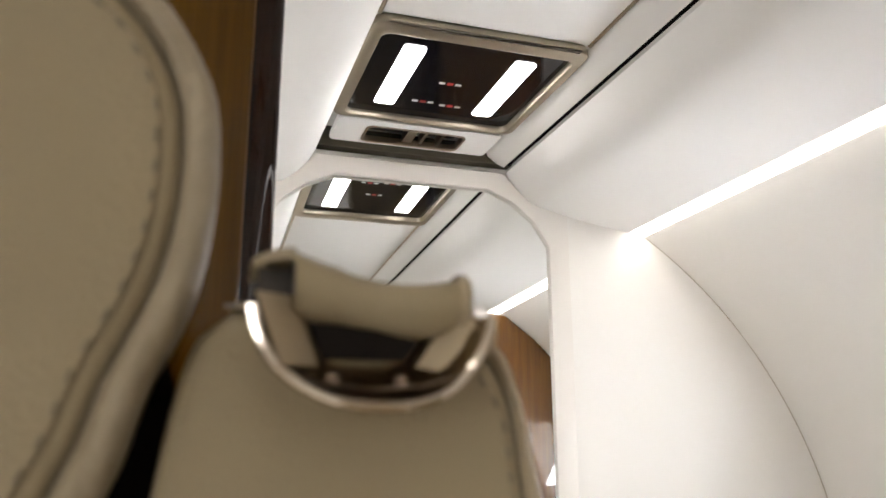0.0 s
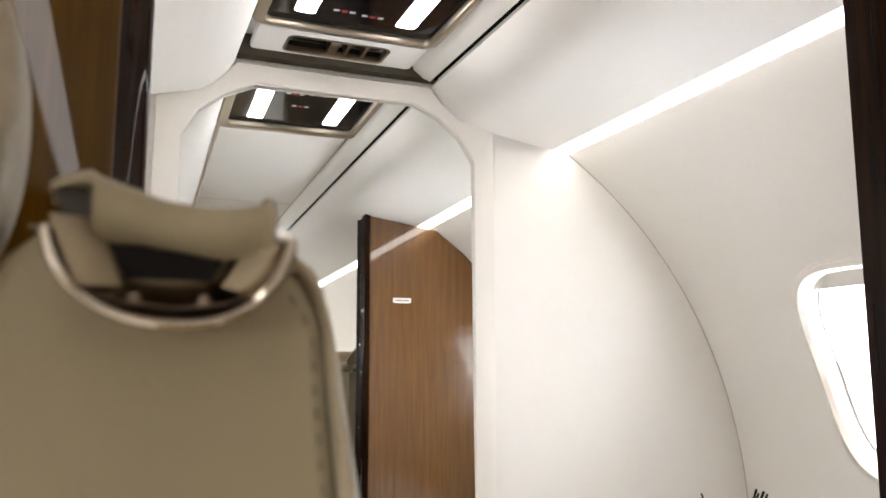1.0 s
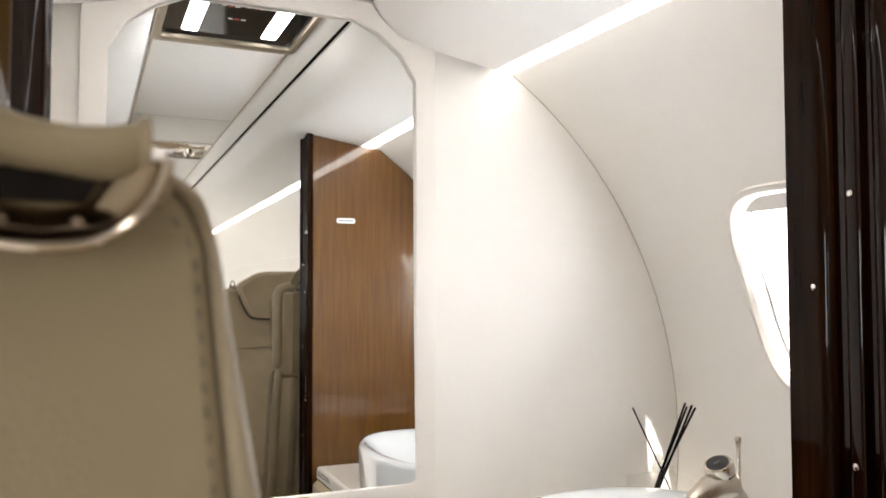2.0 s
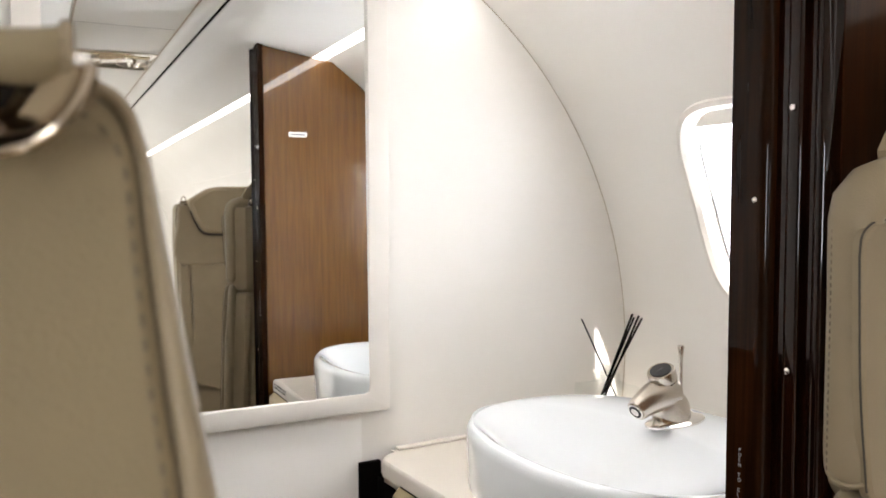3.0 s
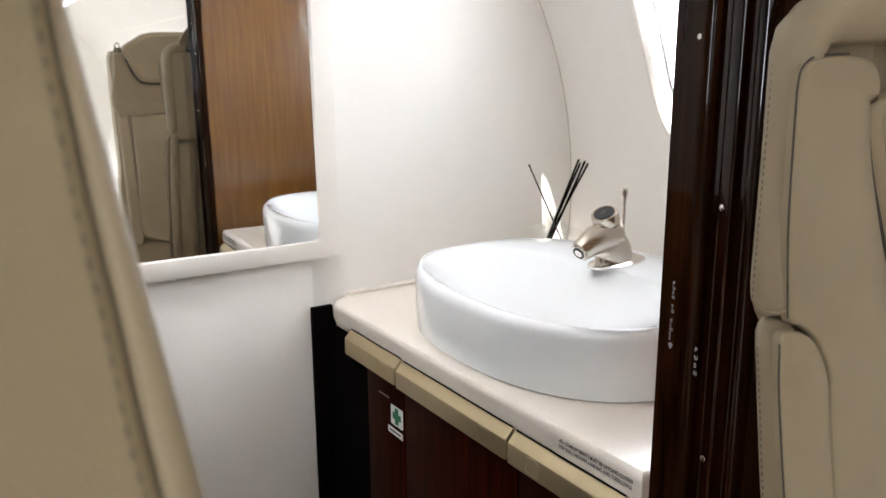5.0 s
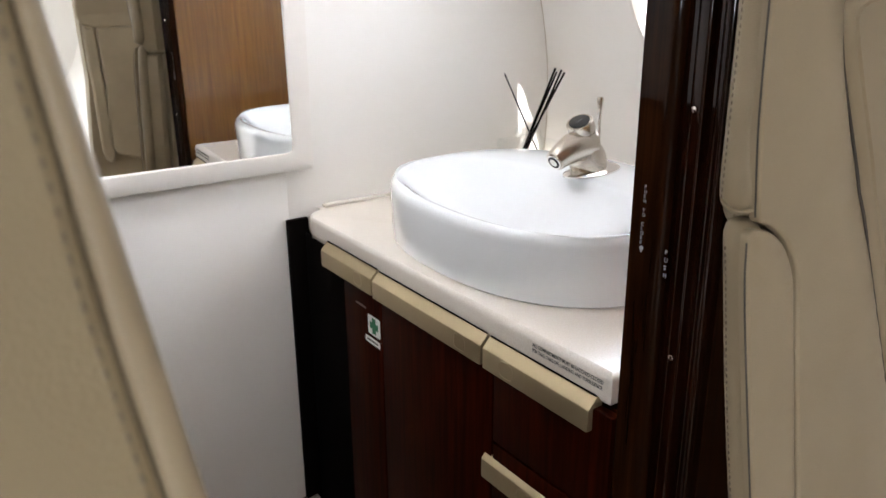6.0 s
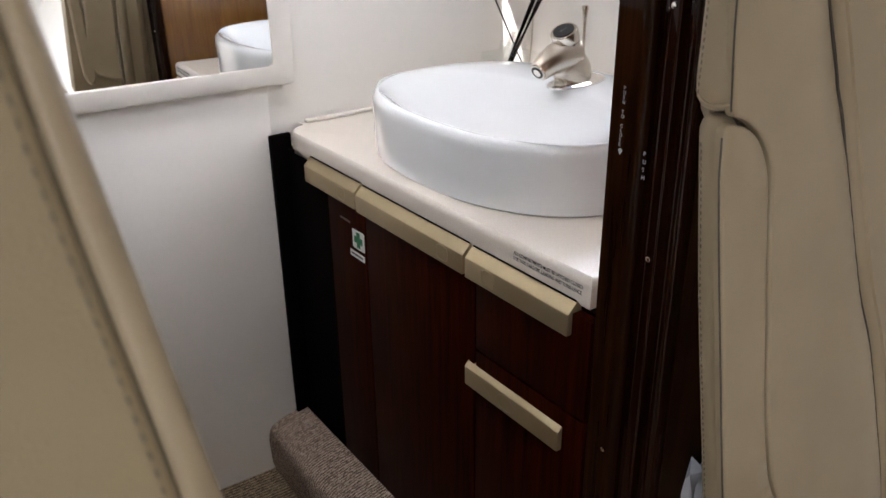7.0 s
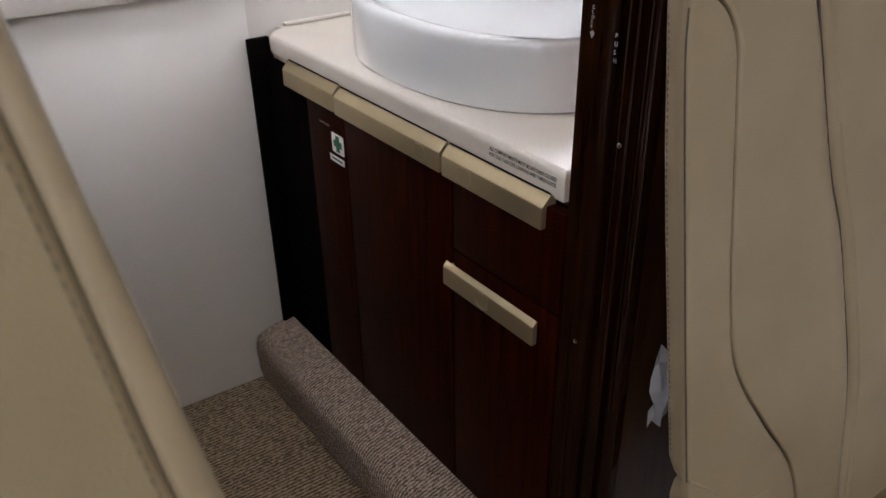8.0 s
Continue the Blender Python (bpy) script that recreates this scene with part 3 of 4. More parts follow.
part("button_mark", tube([h0 + up * 0.0320 + Vector((-0.0065, 0.001, -0.0021)), h0 + up * 0.0320 + Vector((0.0065, -0.001, 0.0021))], 0.0012, 5), PALE_INK, head)
part("waste_rod", tube([(0.051, 0.016, 0.004), (0.051, 0.016, 0.060), (0.0508, 0.016, 0.092), (0.0505, 0.016, 0.108), (0.050, 0.016, 0.126), (0.050, 0.016, 0.129)], [0.0030, 0.0030, 0.0030, 0.0036, 0.0062, 0.0050], 14), NICKEL, tap, "thin lift rod with a flared knob")

# ---- scent diffuser ----
dif = thing("reed_diffuser", "clear square glass scent diffuser with black reeds", "diffuser", pose(1.176, 1.325, 0.8005))
glass_out = [(rounded(-0.050, 0.050, -0.050, 0.050, 0.006, 3), z) for z in (0.0, 0.100)]
bm = sheet([[(x, y, z) for x, y in o] + [(o[0][0], o[0][1], z)] for o, z in glass_out] + [[(x * 0.45, y * 0.45, 0.104) for x, y in glass_out[0][0]] + [(glass_out[0][0][0][0] * 0.45, glass_out[0][0][0][1] * 0.45, 0.104)]] + [[(x * 0.40, y * 0.40, 0.125) for x, y in glass_out[0][0]] + [(glass_out[0][0][0][0] * 0.40, glass_out[0][0][0][1] * 0.40, 0.125)]])
bmesh.ops.remove_doubles(bm, verts=bm.verts[:], dist=0.0001)
bottle = part("bottle", bm, GLASS, dif, "clear thick glass bottle")
bottle.visible_shadow = False
part("liquid", prism(rounded(-0.044, 0.044, -0.044, 0.044, 0.005, 3), 2, 0.006, 0.050), GLASS, dif)
for foot_at, tip in (((0.036, 0.0, 0.056), (-0.064, 0.005, 0.246)), ((-0.018, 0.004, 0.062), (0.075, 0.006, 0.247)), ((-0.016, -0.002, 0.060), (0.086, -0.002, 0.243)), ((-0.013, 0.0, 0.060), (0.091, 0.006, 0.238)), ((-0.017, 0.006, 0.062), (0.095, -0.002, 0.237)), ((-0.015, 0.006, 0.064), (0.083, 0.010, 0.238))):
    part("reed", tube([foot_at, tip], 0.0016 if tip[0] < 0 else 0.0024, 7), MATTE_BLACK, dif, "black scent reed")

# ---- bulkheads ----
def edge_profile(y0, y1):
    """Beaded lacquered end of a bulkhead: offsets into the aisle over its thickness."""
    n = 110
    out = []
    for k in range(n + 1):
        s = k / n
        d = 0.0
        if s > 0.57:
            q = (s - 0.57) / 0.43
            d = 0.013 * math.sqrt(1 - (1 - q / 0.30) ** 2) if q < 0.30 else 0.013
            if q > 0.97:
                d = 0.013 - 0.002 * (q - 0.97) / 0.03
        for c, w, h, k in ((0.37, 0.085, 0.0085, 4), (0.095, 0.095, 0.0125, 2)):
            q = (s - c) / w
            if abs(q) < 1:
                d = max(d, h * (1 - abs(q) ** k) ** (1 / k) * (1 - 0.12 * q * q))
        out.append((d, y0 + (y1 - y0) * s))
    return out


Y_B0, Y_B1 = 0.422, 0.527


def bulkhead(side, x_in, name, label, y0=Y_B0, y1=Y_B1, face=REDWOOD):
    b = thing(name, label, "bulkhead", kind="structure")
    top = []
    for k in range(15):
        a = -40 + k * (A_TOP - 1 + 40) / 14
        p = wall_at(a, 0, -0.001, side)
        top.append((p.x, p.z))
    prof = PANEL if side > 0 else mirrored(PANEL)
    top += [(u, v - 0.002) for u, v in prof[::-1] if (u - x_in) * side > 0.02]
    pts = [(x_in + side * 0.014, 0.002)] + [(top[0][0], 0.002)] + top + [(x_in + side * 0.014, top[-1][1])]
    part("panel", prism(pts, 1, y0 + 0.004, y1), WOOD, b, "glossy mahogany veneer panel")
    front = [(p[0] + (side * 0.004 if i in (0, len(pts) - 1) else 0), p[1]) for i, p in enumerate(pts)]
    part("cabin_face", prism(front, 1, y0, y0 + 0.004), face, b, "dark red-brown glossy wood face")
    line = [(x_in + side * (0.013 - d), y) for d, y in edge_profile(y0, y1)]
    cut = 64
    post = line[:cut] + [(x_in + side * 0.0165, line[cut - 1][1]), (x_in + side * 0.0165, y0)]
    part("edge_post", prism(post, 2, 0.002, 1.766), LACQUER, b, "beaded black lacquered edge post")
    strip = line[cut - 1:] + [(x_in + side * 0.0165, y1), (x_in + side * 0.0165, line[cut - 1][1])]
    part("edge_strip", prism(strip, 2, 0.002, 1.766), STRIPWOOD, b, "flat dark brown wooden edge strip")
    return b


X_BR, X_BL = 0.678, 0.040
bulk_r = bulkhead(1, X_BR, "bulkhead_right", "glossy dark wooden bulkhead with a beaded lacquered edge", 0.4355, 0.5435, FACEWOOD)
bulkhead(-1, X_BL, "bulkhead_left", "glossy dark wooden bulkhead with a beaded lacquered edge")
for y, z, d in ((0.461, 1.373, 0.004), (0.461, 1.139, 0.004), (0.497, 1.292, 0.0), (0.461, 0.885, 0.004), (0.497, 0.62, 0.0)):
    y, z = 1.03 * y + 0.0009, 1.03 * z - 0.0386
    bm = tube([(X_BR + d + 0.003, y, z), (X_BR + d - 0.0005, y, z), (X_BR + d - 0.0012, y, z)], [0.0031, 0.0031, 0.0019], 16)
    part("screw", bm, CHROME, bulk_r, "small chrome screw head")
def writing(body, size, m, mat, parent, name="print", align="LEFT"):
    """Words in the built-in font, laid out as a mesh."""
    cu = bpy.data.curves.new(name, "FONT")
    cu.body, cu.size, cu.extrude, cu.align_x = body, size, 0.0001, align
    cu.offset = size * 0.012
    tmp = new(name, cu)
    me = bpy.data.meshes.new_from_object(tmp.evaluated_get(bpy.context.evaluated_depsgraph_get()))
    bpy.data.objects.remove(tmp)
    me.materials.clear()
    me.materials.append(mat)
    ob = new(name, me)
    ob.parent = parent
    ob.matrix_basis = m
    return ob


# face towards -x, reading along -y: x axis to -y, y axis up
FACING = Matrix(((0, 0, -1), (-1, 0, 0), (0, 1, 0))).to_4x4()
for k, letter in enumerate("PUSH TO CLOSE"):
    if letter != " ":
        writing(letter, 0.0052, Matrix.Translation((X_BR - 0.0003, 0.5262 + 0.0001 * k, 1.0470 - 0.0050 * k)) @ FACING, POST_INK, bulk_r)
part("print_arrow", prism([(0.5214, 0.9830), (0.5244, 0.9850), (0.5274, 0.9830), (0.5244, 0.9775)], 0, X_BR - 0.0006, X_BR + 0.001), POST_INK, bulk_r)
for k, letter in enumerate("PUSH"):
    writing(letter, 0.0066, Matrix.Translation((X_BR + 0.0045, 0.4965, 0.9830 - 0.0085 * k)) @ FACING, POST_INK, bulk_r)
writing("ALL COMPARTMENTS MUST BE LATCHED CLOSED", 0.0072, Matrix.Translation((0.6874, 0.716, 0.7850)) @ FACING @ Matrix.Diagonal((0.80, 1.0, 1, 1)), INK, worktop)
writing("FOR TAXI, TAKE-OFF, LANDING AND TURBULENCE", 0.0072, Matrix.Translation((0.6874, 0.716, 0.7770)) @ FACING @ Matrix.Diagonal((0.77, 1.0, 1, 1)), INK, worktop)

# first aid sticker and small print on the first door
sticker = thing("first_aid_sticker", "white first aid sticker with a green cross", "sticker", VAN)
part("backing", prism(rounded(1.105, 1.146, 0.6430, 0.6795, 0.003, 3), 0, 0.6783, 0.679), LABEL_WHITE, sticker)
cross = [(-0.006, -0.015), (0.006, -0.015), (0.006, -0.006), (0.014, -0.006), (0.014, 0.006), (0.006, 0.006), (0.006, 0.015), (-0.006, 0.015), (-0.006, 0.006), (-0.014, 0.006), (-0.014, -0.006), (-0.006, -0.006)]
part("cross", prism([(1.1255 + u, 0.6612 + v) for u, v in cross], 0, 0.6779, 0.6784), GREEN, sticker, "green cross")
caption = thing("caption_sticker", "narrow white sticker strip with grey print", "sticker", VAN)
part("backing", box(0.6783, 0.679, 1.107, 1.157, 0.6235, 0.6355), LABEL_WHITE, caption)
part("print_bar", box(0.6780, 0.6784, 1.113, 1.151, 0.6280, 0.6315), PALE_INK, caption)
small = thing("small_print_label", "small line of pale print on the dark door", "sticker", VAN)
part("print_bar", box(0.6784, 0.6792, 1.153, 1.188, 0.6860, 0.6895), GREY_INK, small)

# name plate on the vanity side of the bulkhead
plate = thing("name_plate", "small white plate on the mahogany panel", "sign")
part("backing", prism(rounded(0.765, 0.821, 1.4975, 1.5125, 0.004), 1, 0.5435, 0.5455, 0.0006), LABEL_WHITE, plate)
part("print_bar", box(0.772, 0.814, 0.5455, 0.5459, 1.5035, 1.5065), PALE_INK, plate)

# carpeted step along the vanity
step = prism([(0.590, 0.0), (0.586, 0.02), (0.583, 0.085), (0.5835, 0.100), (0.587, 0.112), (0.594, 0.1205), (0.604, 0.126), (0.625, 0.131), (0.650, 0.136), (0.6785, 0.141), (0.6785, 0.0)], 1, 0.545, 1.4245, 0.004)
ob = link_mesh("carpeted_step", step, CARPET_STEP)
ob.matrix_basis = VAN
tagged(ob, "brown carpeted step along the foot of the vanity", "step", kind="structure")


# ---- seats ----
class SeatShape:
    """Maps (u outboard from the inner edge, d behind the front, z) into the cabin. way: +1 outboard is +x; face: -1 looks to -y."""

    def __init__(self, x_in, y_top, way, flare, lean, bend, face=-1, rise=0.0):
        self.x_in, self.y_top, self.way, self.flare, self.lean, self.bend, self.face, self.rise = x_in, y_top, way, flare, lean, bend, face, rise

    def __call__(self, u, d, z):
        x = self.x_in + self.way * (u - self.flare * max(0.0, 1.31 - z))
        return Vector((x, self.y_top + self.face * self.lean * max(0.0, self.bend - z) - self.face * d, z + self.rise))


def inward(points, dist):
    """A closed outline moved inwards by a distance."""
    n = len(points)
    area = sum(points[i][0] * points[(i + 1) % n][1] - points[(i + 1) % n][0] * points[i][1] for i in range(n))
    sign = 1 if area > 0 else -1
    out = []
    for i in range(n):
        a, b, c = Vector(points[i - 1]), Vector(points[i]), Vector(points[(i + 1) % n])
        d1, d2 = (b - a).normalized(), (c - b).normalized()
        n1, n2 = Vector((-d1.y, d1.x)) * sign, Vector((-d2.y, d2.x)) * sign
        m = n1 + n2
        m = m / max(0.35, m.dot(n1)) if m.length > 1e-6 else n1
        out.append(b + m * dist)
    for again in range(6):
        for i in range(n):
            j = (i + 1) % n
            if (out[j] - out[i]).dot(Vector(points[j]) - Vector(points[i])) <= 0:
                out[i] = out[j] = (out[i] + out[j]) * 0.5
    return [(p.x, p.y) for p in out]


def closed_line(points, n=6):
    pts = [Vector(p) for p in points]
    out = []
    m = len(pts)
    for i in range(m):
        a, b, c, d = pts[i - 1], pts[i], pts[(i + 1) % m], pts[(i + 2) % m]
        for k in range(n):
            t = k / n
            out.append(0.5 * ((2 * b) + (c - a) * t + (2 * a - 5 * b + 4 * c - d) * t * t + (3 * b - a - 3 * c + d) * t ** 3))
    return [(p.x, p.y) for p in out]


def evenly(points, step):
    """The same closed outline with its points at even distances."""
    pts = [Vector(p) for p in points] + [Vector(points[0])]
    total = sum((b - a).length for a, b in zip(pts, pts[1:]))
    n = max(12, int(total / step))
    out, run, k = [], 0.0, 0
    for i in range(n):
        want = total * i / n
        while run + (pts[k + 1] - pts[k]).length < want:
            run += (pts[k + 1] - pts[k]).length
            k += 1
        a, b = pts[k], pts[k + 1]
        p = a + (b - a) * ((want - run) / max((b - a).length, 1e-9))
        out.append((p.x, p.y))
    return out


def grid_within(flat, step):
    """Points of an even grid that lie well inside an outline."""
    us, zs = [p.x for p in flat], [p.y for p in flat]
    edges = list(zip(flat, flat[1:] + flat[:1]))
    inside = []
    for i in range(int((max(us) - min(us)) / step) + 1):
        for j in range(int((max(zs) - min(zs)) / step) + 1):
            p = Vector((min(us) + step * (i + 0.5), min(zs) + step * (j + 0.5)))
            hits = sum((a.y > p.y) != (b.y > p.y) and p.x < a.x + (b.x - a.x) * (p.y - a.y) / (b.y - a.y) for a, b in edges)
            if hits % 2 and min((p - a).length for a in flat) > 0.6 * step:
                inside.append(p)
    return inside


def puff(shape, points, back, front, r, crown=0.0, step=0.016):
    """An upholstered panel: an outline in (u, z) with a rounded front edge of radius r, its middle crowned forward."""
    bm = bmesh.new()
    points = evenly(points, max(0.005, 1.3 * r))
    loops = [[(p, back) for p in points]]
    for k in range(6):
        a = radians(90 * k / 5)
        ring = inward(points, r * (1 - math.cos(a)))
        loops.append([(p, front + r * (1 - math.sin(a))) for p in ring])
    loops.append([(p, front - crown * 0.45) for p in inward(points, r * 1.2)])
    rings = [[bm.verts.new((u, d, z)) for (u, z), d in loop] for loop in loops]
    n = len(points)
    for a, b in zip(rings, rings[1:]):
        for i in range(n):
            bm.faces.new((a[i], a[(i + 1) % n], b[(i + 1) % n], b[i]))
    for loop in (loops[0], loops[-1]):
        flat = [Vector(p) for p, d in loop]
        depth = loop[0][1]
        flat += grid_within(flat, step)
        out = delaunay_2d_cdt(flat, [(i, (i + 1) % n) for i in range(n)], [], 1, 1e-6)
        cap = [bm.verts.new((p.x, depth, p.y)) for p in out[0]]
        for f in out[2]:
            bm.faces.new([cap[i] for i in f])
    bmesh.ops.remove_doubles(bm, verts=bm.verts[:], dist=0.0001)
    low, high = min(p[1] for p in points), max(p[1] for p in points)
    for k in range(1, int((high - low) / 0.03) + 1):
        bmesh.ops.bisect_plane(bm, geom=bm.verts[:] + bm.edges[:] + bm.faces[:], plane_co=(0, 0, low + 0.03 * k), plane_no=(0, 0, 1))
    bmesh.ops.remove_doubles(bm, verts=bm.verts[:], dist=0.00005)
    bmesh.ops.dissolve_degenerate(bm, dist=0.00005, edges=bm.edges[:])
    bmesh.ops.triangulate(bm, faces=bm.faces[:])
    for v in bm.verts:
        v.co = shape(v.co.x, v.co.y, v.co.z)
    return bm


def on_front(shape, line, d):
    return [shape(u, d, z) for u, z in line]


def belt_guide(parent, shape, u0, d0, z0):
    """The strap guide on a seat's shoulder: a polished scoop with a leather roll lying across it."""
    def at(u, d, z):
        return shape(u0 + u, d0 + d, z0 + z)

    def cup(f, deep, drop):
        pts = []
        for k in range(25):
            a = radians(190 + 160 * k / 24)
            pts.append(at(f * 0.0298 * math.copysign(abs(math.cos(a)) ** 0.85, math.cos(a)), deep, 0.0275 + f * 0.0275 * math.sin(a) + drop))
        return pts

    scoop = part("belt_guide", sheet([cup(0.90, 0.027, 0.0), cup(0.99, 0.010, 0.0), cup(1.0, 0.0, 0.0), cup(0.985, -0.0015, 0.0), cup(0.955, -0.0012, 0.0), cup(0.945, 0.002, 0.0), cup(0.74, 0.016, 0.003), cup(0.56, 0.0245, 0.005)]), HOOP, parent, "polished metal strap guide")
    part("rim", tube(cup(0.985, -0.0005, 0.0), 0.0014, 8), HOOP, scoop)
    for s, corners in ((1, [(0.0282, 0.0000, 0.0262), (0.0180, 0.0105, 0.0275), (0.0112, 0.0115, 0.0105), (0.0215, 0.0008, 0.0095)]), (-1, [(0.0308, 0.0000, 0.0235), (0.0200, 0.0105, 0.0225), (0.0130, 0.0115, 0.0112), (0.0240, 0.0008, 0.0085), (0.0302, 0.0002, 0.0150)])):
        bm = bmesh.new()
        bm.faces.new([bm.verts.new(at(s * u, d, z)) for u, d, z in corners])
        part("cheek", bm, CHEEK, scoop, "cream satin metal cheek plate")
    floor_plate = [[at(u, d, 0.0042 + 0.15 * d + 9.0 * u * u) for u in (-0.0215, -0.012, 0.0, 0.012, 0.0215)] for d in (0.0005, 0.012, 0.0225)]
    part("inner_floor", sheet(floor_plate), DARK_METAL, scoop)
    # black back and dark plate paint the shadow under the leather roll
    part("inner_back", sheet([[at(u * w, 0.0225, z) for u in (-1, 0, 1)] for z, w in ((0.0065, 0.012), (0.014, 0.021), (0.030, 0.023))]), MATTE_BLACK, scoop)
    part("shadow_plate", sheet([[at(u * w, 0.0105 + 0.2 * (0.02 - z), z) for u in (-1, 0, 1)] for z, w in ((0.0125, 0.0105), (0.0160, 0.0125), (0.0210, 0.0145))]), UNDER_SHADE, scoop)
    for u in (-0.0085, 0.0085):
        part("screw", tube([at(u, 0.0100, 0.0062), at(u, 0.0094, 0.0082), at(u, 0.0092, 0.0086)], [0.0016, 0.0016, 0.0009], 12), DARK_METAL, scoop)
    # a leather wrap across the guide: sagging in the middle, curled up and open at its outboard end
    rows = []
    for k in range(29):
        f = k / 28
        u = -0.0240 + 0.0430 * f
        top = 0.0345 - 0.0026 * math.sin(math.pi * min(1.0, f / 0.75)) + 0.0048 * max(0.0, (f - 0.62) / 0.38) ** 1.5
        r = 0.0066 + 0.0012 * f ** 3 + 0.0004 * math.sin(9 * f)
        rows.append([at(u, 0.0115 + 1.15 * r * math.cos(a), top - r + r * math.sin(a) * (1.0 + 0.05 * math.sin(3 * a + 5 * f))) for a in [2 * math.pi * i / 28 for i in range(29)]])
    roll = part("strap_roll", sheet(rows), LEATHER, scoop, "padded beige leather wrap, curled open at one end")
    flap = []
    for k in range(9):
        f = k / 8
        u, r, top = 0.0188 + 0.0098 * f, 0.0086 - 0.0030 * f, 0.0396 - 0.0036 * f ** 2
        arc = [radians(10 + 142 * i / 14) for i in range(15)]
        flap.append([at(u, 0.0115 + 1.15 * r * math.cos(a), top - r + r * math.sin(a)) for a in arc] + [at(u, 0.0115 + 1.15 * (r - 0.0013) * math.cos(a), top - r + (r - 0.0013) * math.sin(a)) for a in arc[::-1]])
    part("curled_end", sheet([r + r[:1] for r in flap]), LEATHER, roll)
    # dark faces stand for the shade inside the roll's curled end
    bm = bmesh.new()
    bm.faces.new([bm.verts.new(at(0.0184, 0.0115 + 0.0084 * math.cos(a), 0.0312 + 0.0070 * math.sin(a))) for a in [2 * math.pi * i / 24 for i in range(24)]])
    part("end_shade", bm, SEAM_AND_SHADE, roll)
    part("end_shade", sheet([[at(u, 0.0125, z) for u in (0.0186, 0.0225, 0.0268)] for z in (0.0262, 0.0300, 0.0345)]), SEAM_AND_SHADE, roll)
    ring = [at(-0.0244, 0.0115 + 0.0076 * math.cos(a), 0.0279 + 0.0062 * math.sin(a)) for a in [2 * math.pi * i / 24 for i in range(24)]]
    part("piped_end", tube(ring, 0.0016, 8, True), LEATHER_LIGHT, roll, "pale folded leather end")
    # and a dark disc for the shade inside the piped end
    bm = bmesh.new()
    bm.faces.new([bm.verts.new(at(-0.0236, 0.0115 + 0.0066 * math.cos(a), 0.0279 + 0.0054 * math.sin(a))) for a in [2 * math.pi * i / 24 for i in range(24)]])
    part("end_shade", bm, SEAM_AND_SHADE, roll)
    part("pin", tube([at(-0.0262, 0.004, 0.0245), at(-0.0290, 0.003, 0.0240), at(-0.0296, 0.003, 0.0239)], [0.0022, 0.0022, 0.0012], 14), CHROME, scoop, "small chrome pin")


WING = closed_line([(0.0058, 1.0725), (0.0038, 1.0826), (-0.0050, 1.150), (-0.0095, 1.2507), (-0.0088, 1.258), (-0.006, 1.2655), (-0.001, 1.2705), (0.008, 1.2738), (0.0319, 1.2755), (0.0506, 1.2757), (0.0797, 1.2705), (0.0942, 1.2539), (0.1075, 1.1812), (0.1655, 1.0608), (0.1835, 0.984), (0.2105, 0.8553), (0.2340, 0.785), (0.2560, 0.6747), (0.2668, 0.6100), (0.2695, 0.5500), (0.266, 0.46), (0.258, 0.39), (0.230, 0.375), (0.196, 0.39), (0.180, 0.46), (0.159, 0.541), (0.1135, 0.6107), (0.0645, 0.6915), (0.0532, 0.7643), (0.0532, 0.8438), (0.0570, 0.9736), (0.0579, 1.0151), (0.0454, 1.0411), (0.0300, 1.0550), (0.022, 1.0595), (0.016, 1.0615), (0.0105, 1.0632), (0.0078, 1.0652), (0.0064, 1.0688)], 4)
LOWER = closed_line([(-0.0112, 0.574), (-0.0112, 0.7816), (-0.0095, 0.9892), (-0.0052, 1.040), (-0.0040, 1.050), (-0.0028, 1.0542), (0.0000, 1.0570), (0.005, 1.0580), (0.014, 1.0562), (0.0299, 1.0500), (0.0433, 1.0374), (0.0535, 1.012), (0.0540, 0.9736), (0.0500, 0.8438), (0.0500, 0.7643), (0.0605, 0.6937), (0.1095, 0.6086), (0.1540, 0.541), (0.1745, 0.46), (0.182, 0.39), (0.115, 0.375), (0.010, 0.385), (-0.0112, 0.42)], 4)
CENTRE = closed_line([(0.100, 1.23), (0.1147, 1.1812), (0.1727, 1.0608), (0.1907, 0.984), (0.2177, 0.8553), (0.2412, 0.785), (0.2632, 0.6747), (0.2740, 0.6100), (0.2767, 0.5500), (0.2732, 0.46), (0.270, 0.38), (0.290, 0.345), (0.3848, 0.335), (0.515, 0.345), (0.538, 0.40), (0.5405, 0.6778), (0.5405, 0.9892), (0.5302, 1.1968), (0.4886, 1.2487), (0.281, 1.2539), (0.1461, 1.2487)], 4)
HEADREST = closed_line([(0.050, 1.316), (0.046, 1.328), (0.054, 1.343), (0.080, 1.374), (0.112, 1.414), (0.145, 1.447), (0.20, 1.476), (0.30, 1.485), (0.37, 1.46), (0.40, 1.40), (0.40, 1.34), (0.38, 1.30), (0.22, 1.288), (0.05, 1.300)], 4)


def bolster_seat(shape, label):
    """A seat whose side rolls, wing panels and centre cushion show."""
    seat = thing("cabin_seat", label, "seat", group="cabin seats")
    part("shell", prism_seat(shape, closed_line([(0.075, 0.30), (0.075, 0.8), (0.072, 1.20), (0.076, 1.29), (0.10, 1.312), (0.25, 1.315), (0.46, 1.31), (0.50, 1.25), (0.51, 0.8), (0.51, 0.30)], 3), 0.055, 0.030), LEATHER, seat)
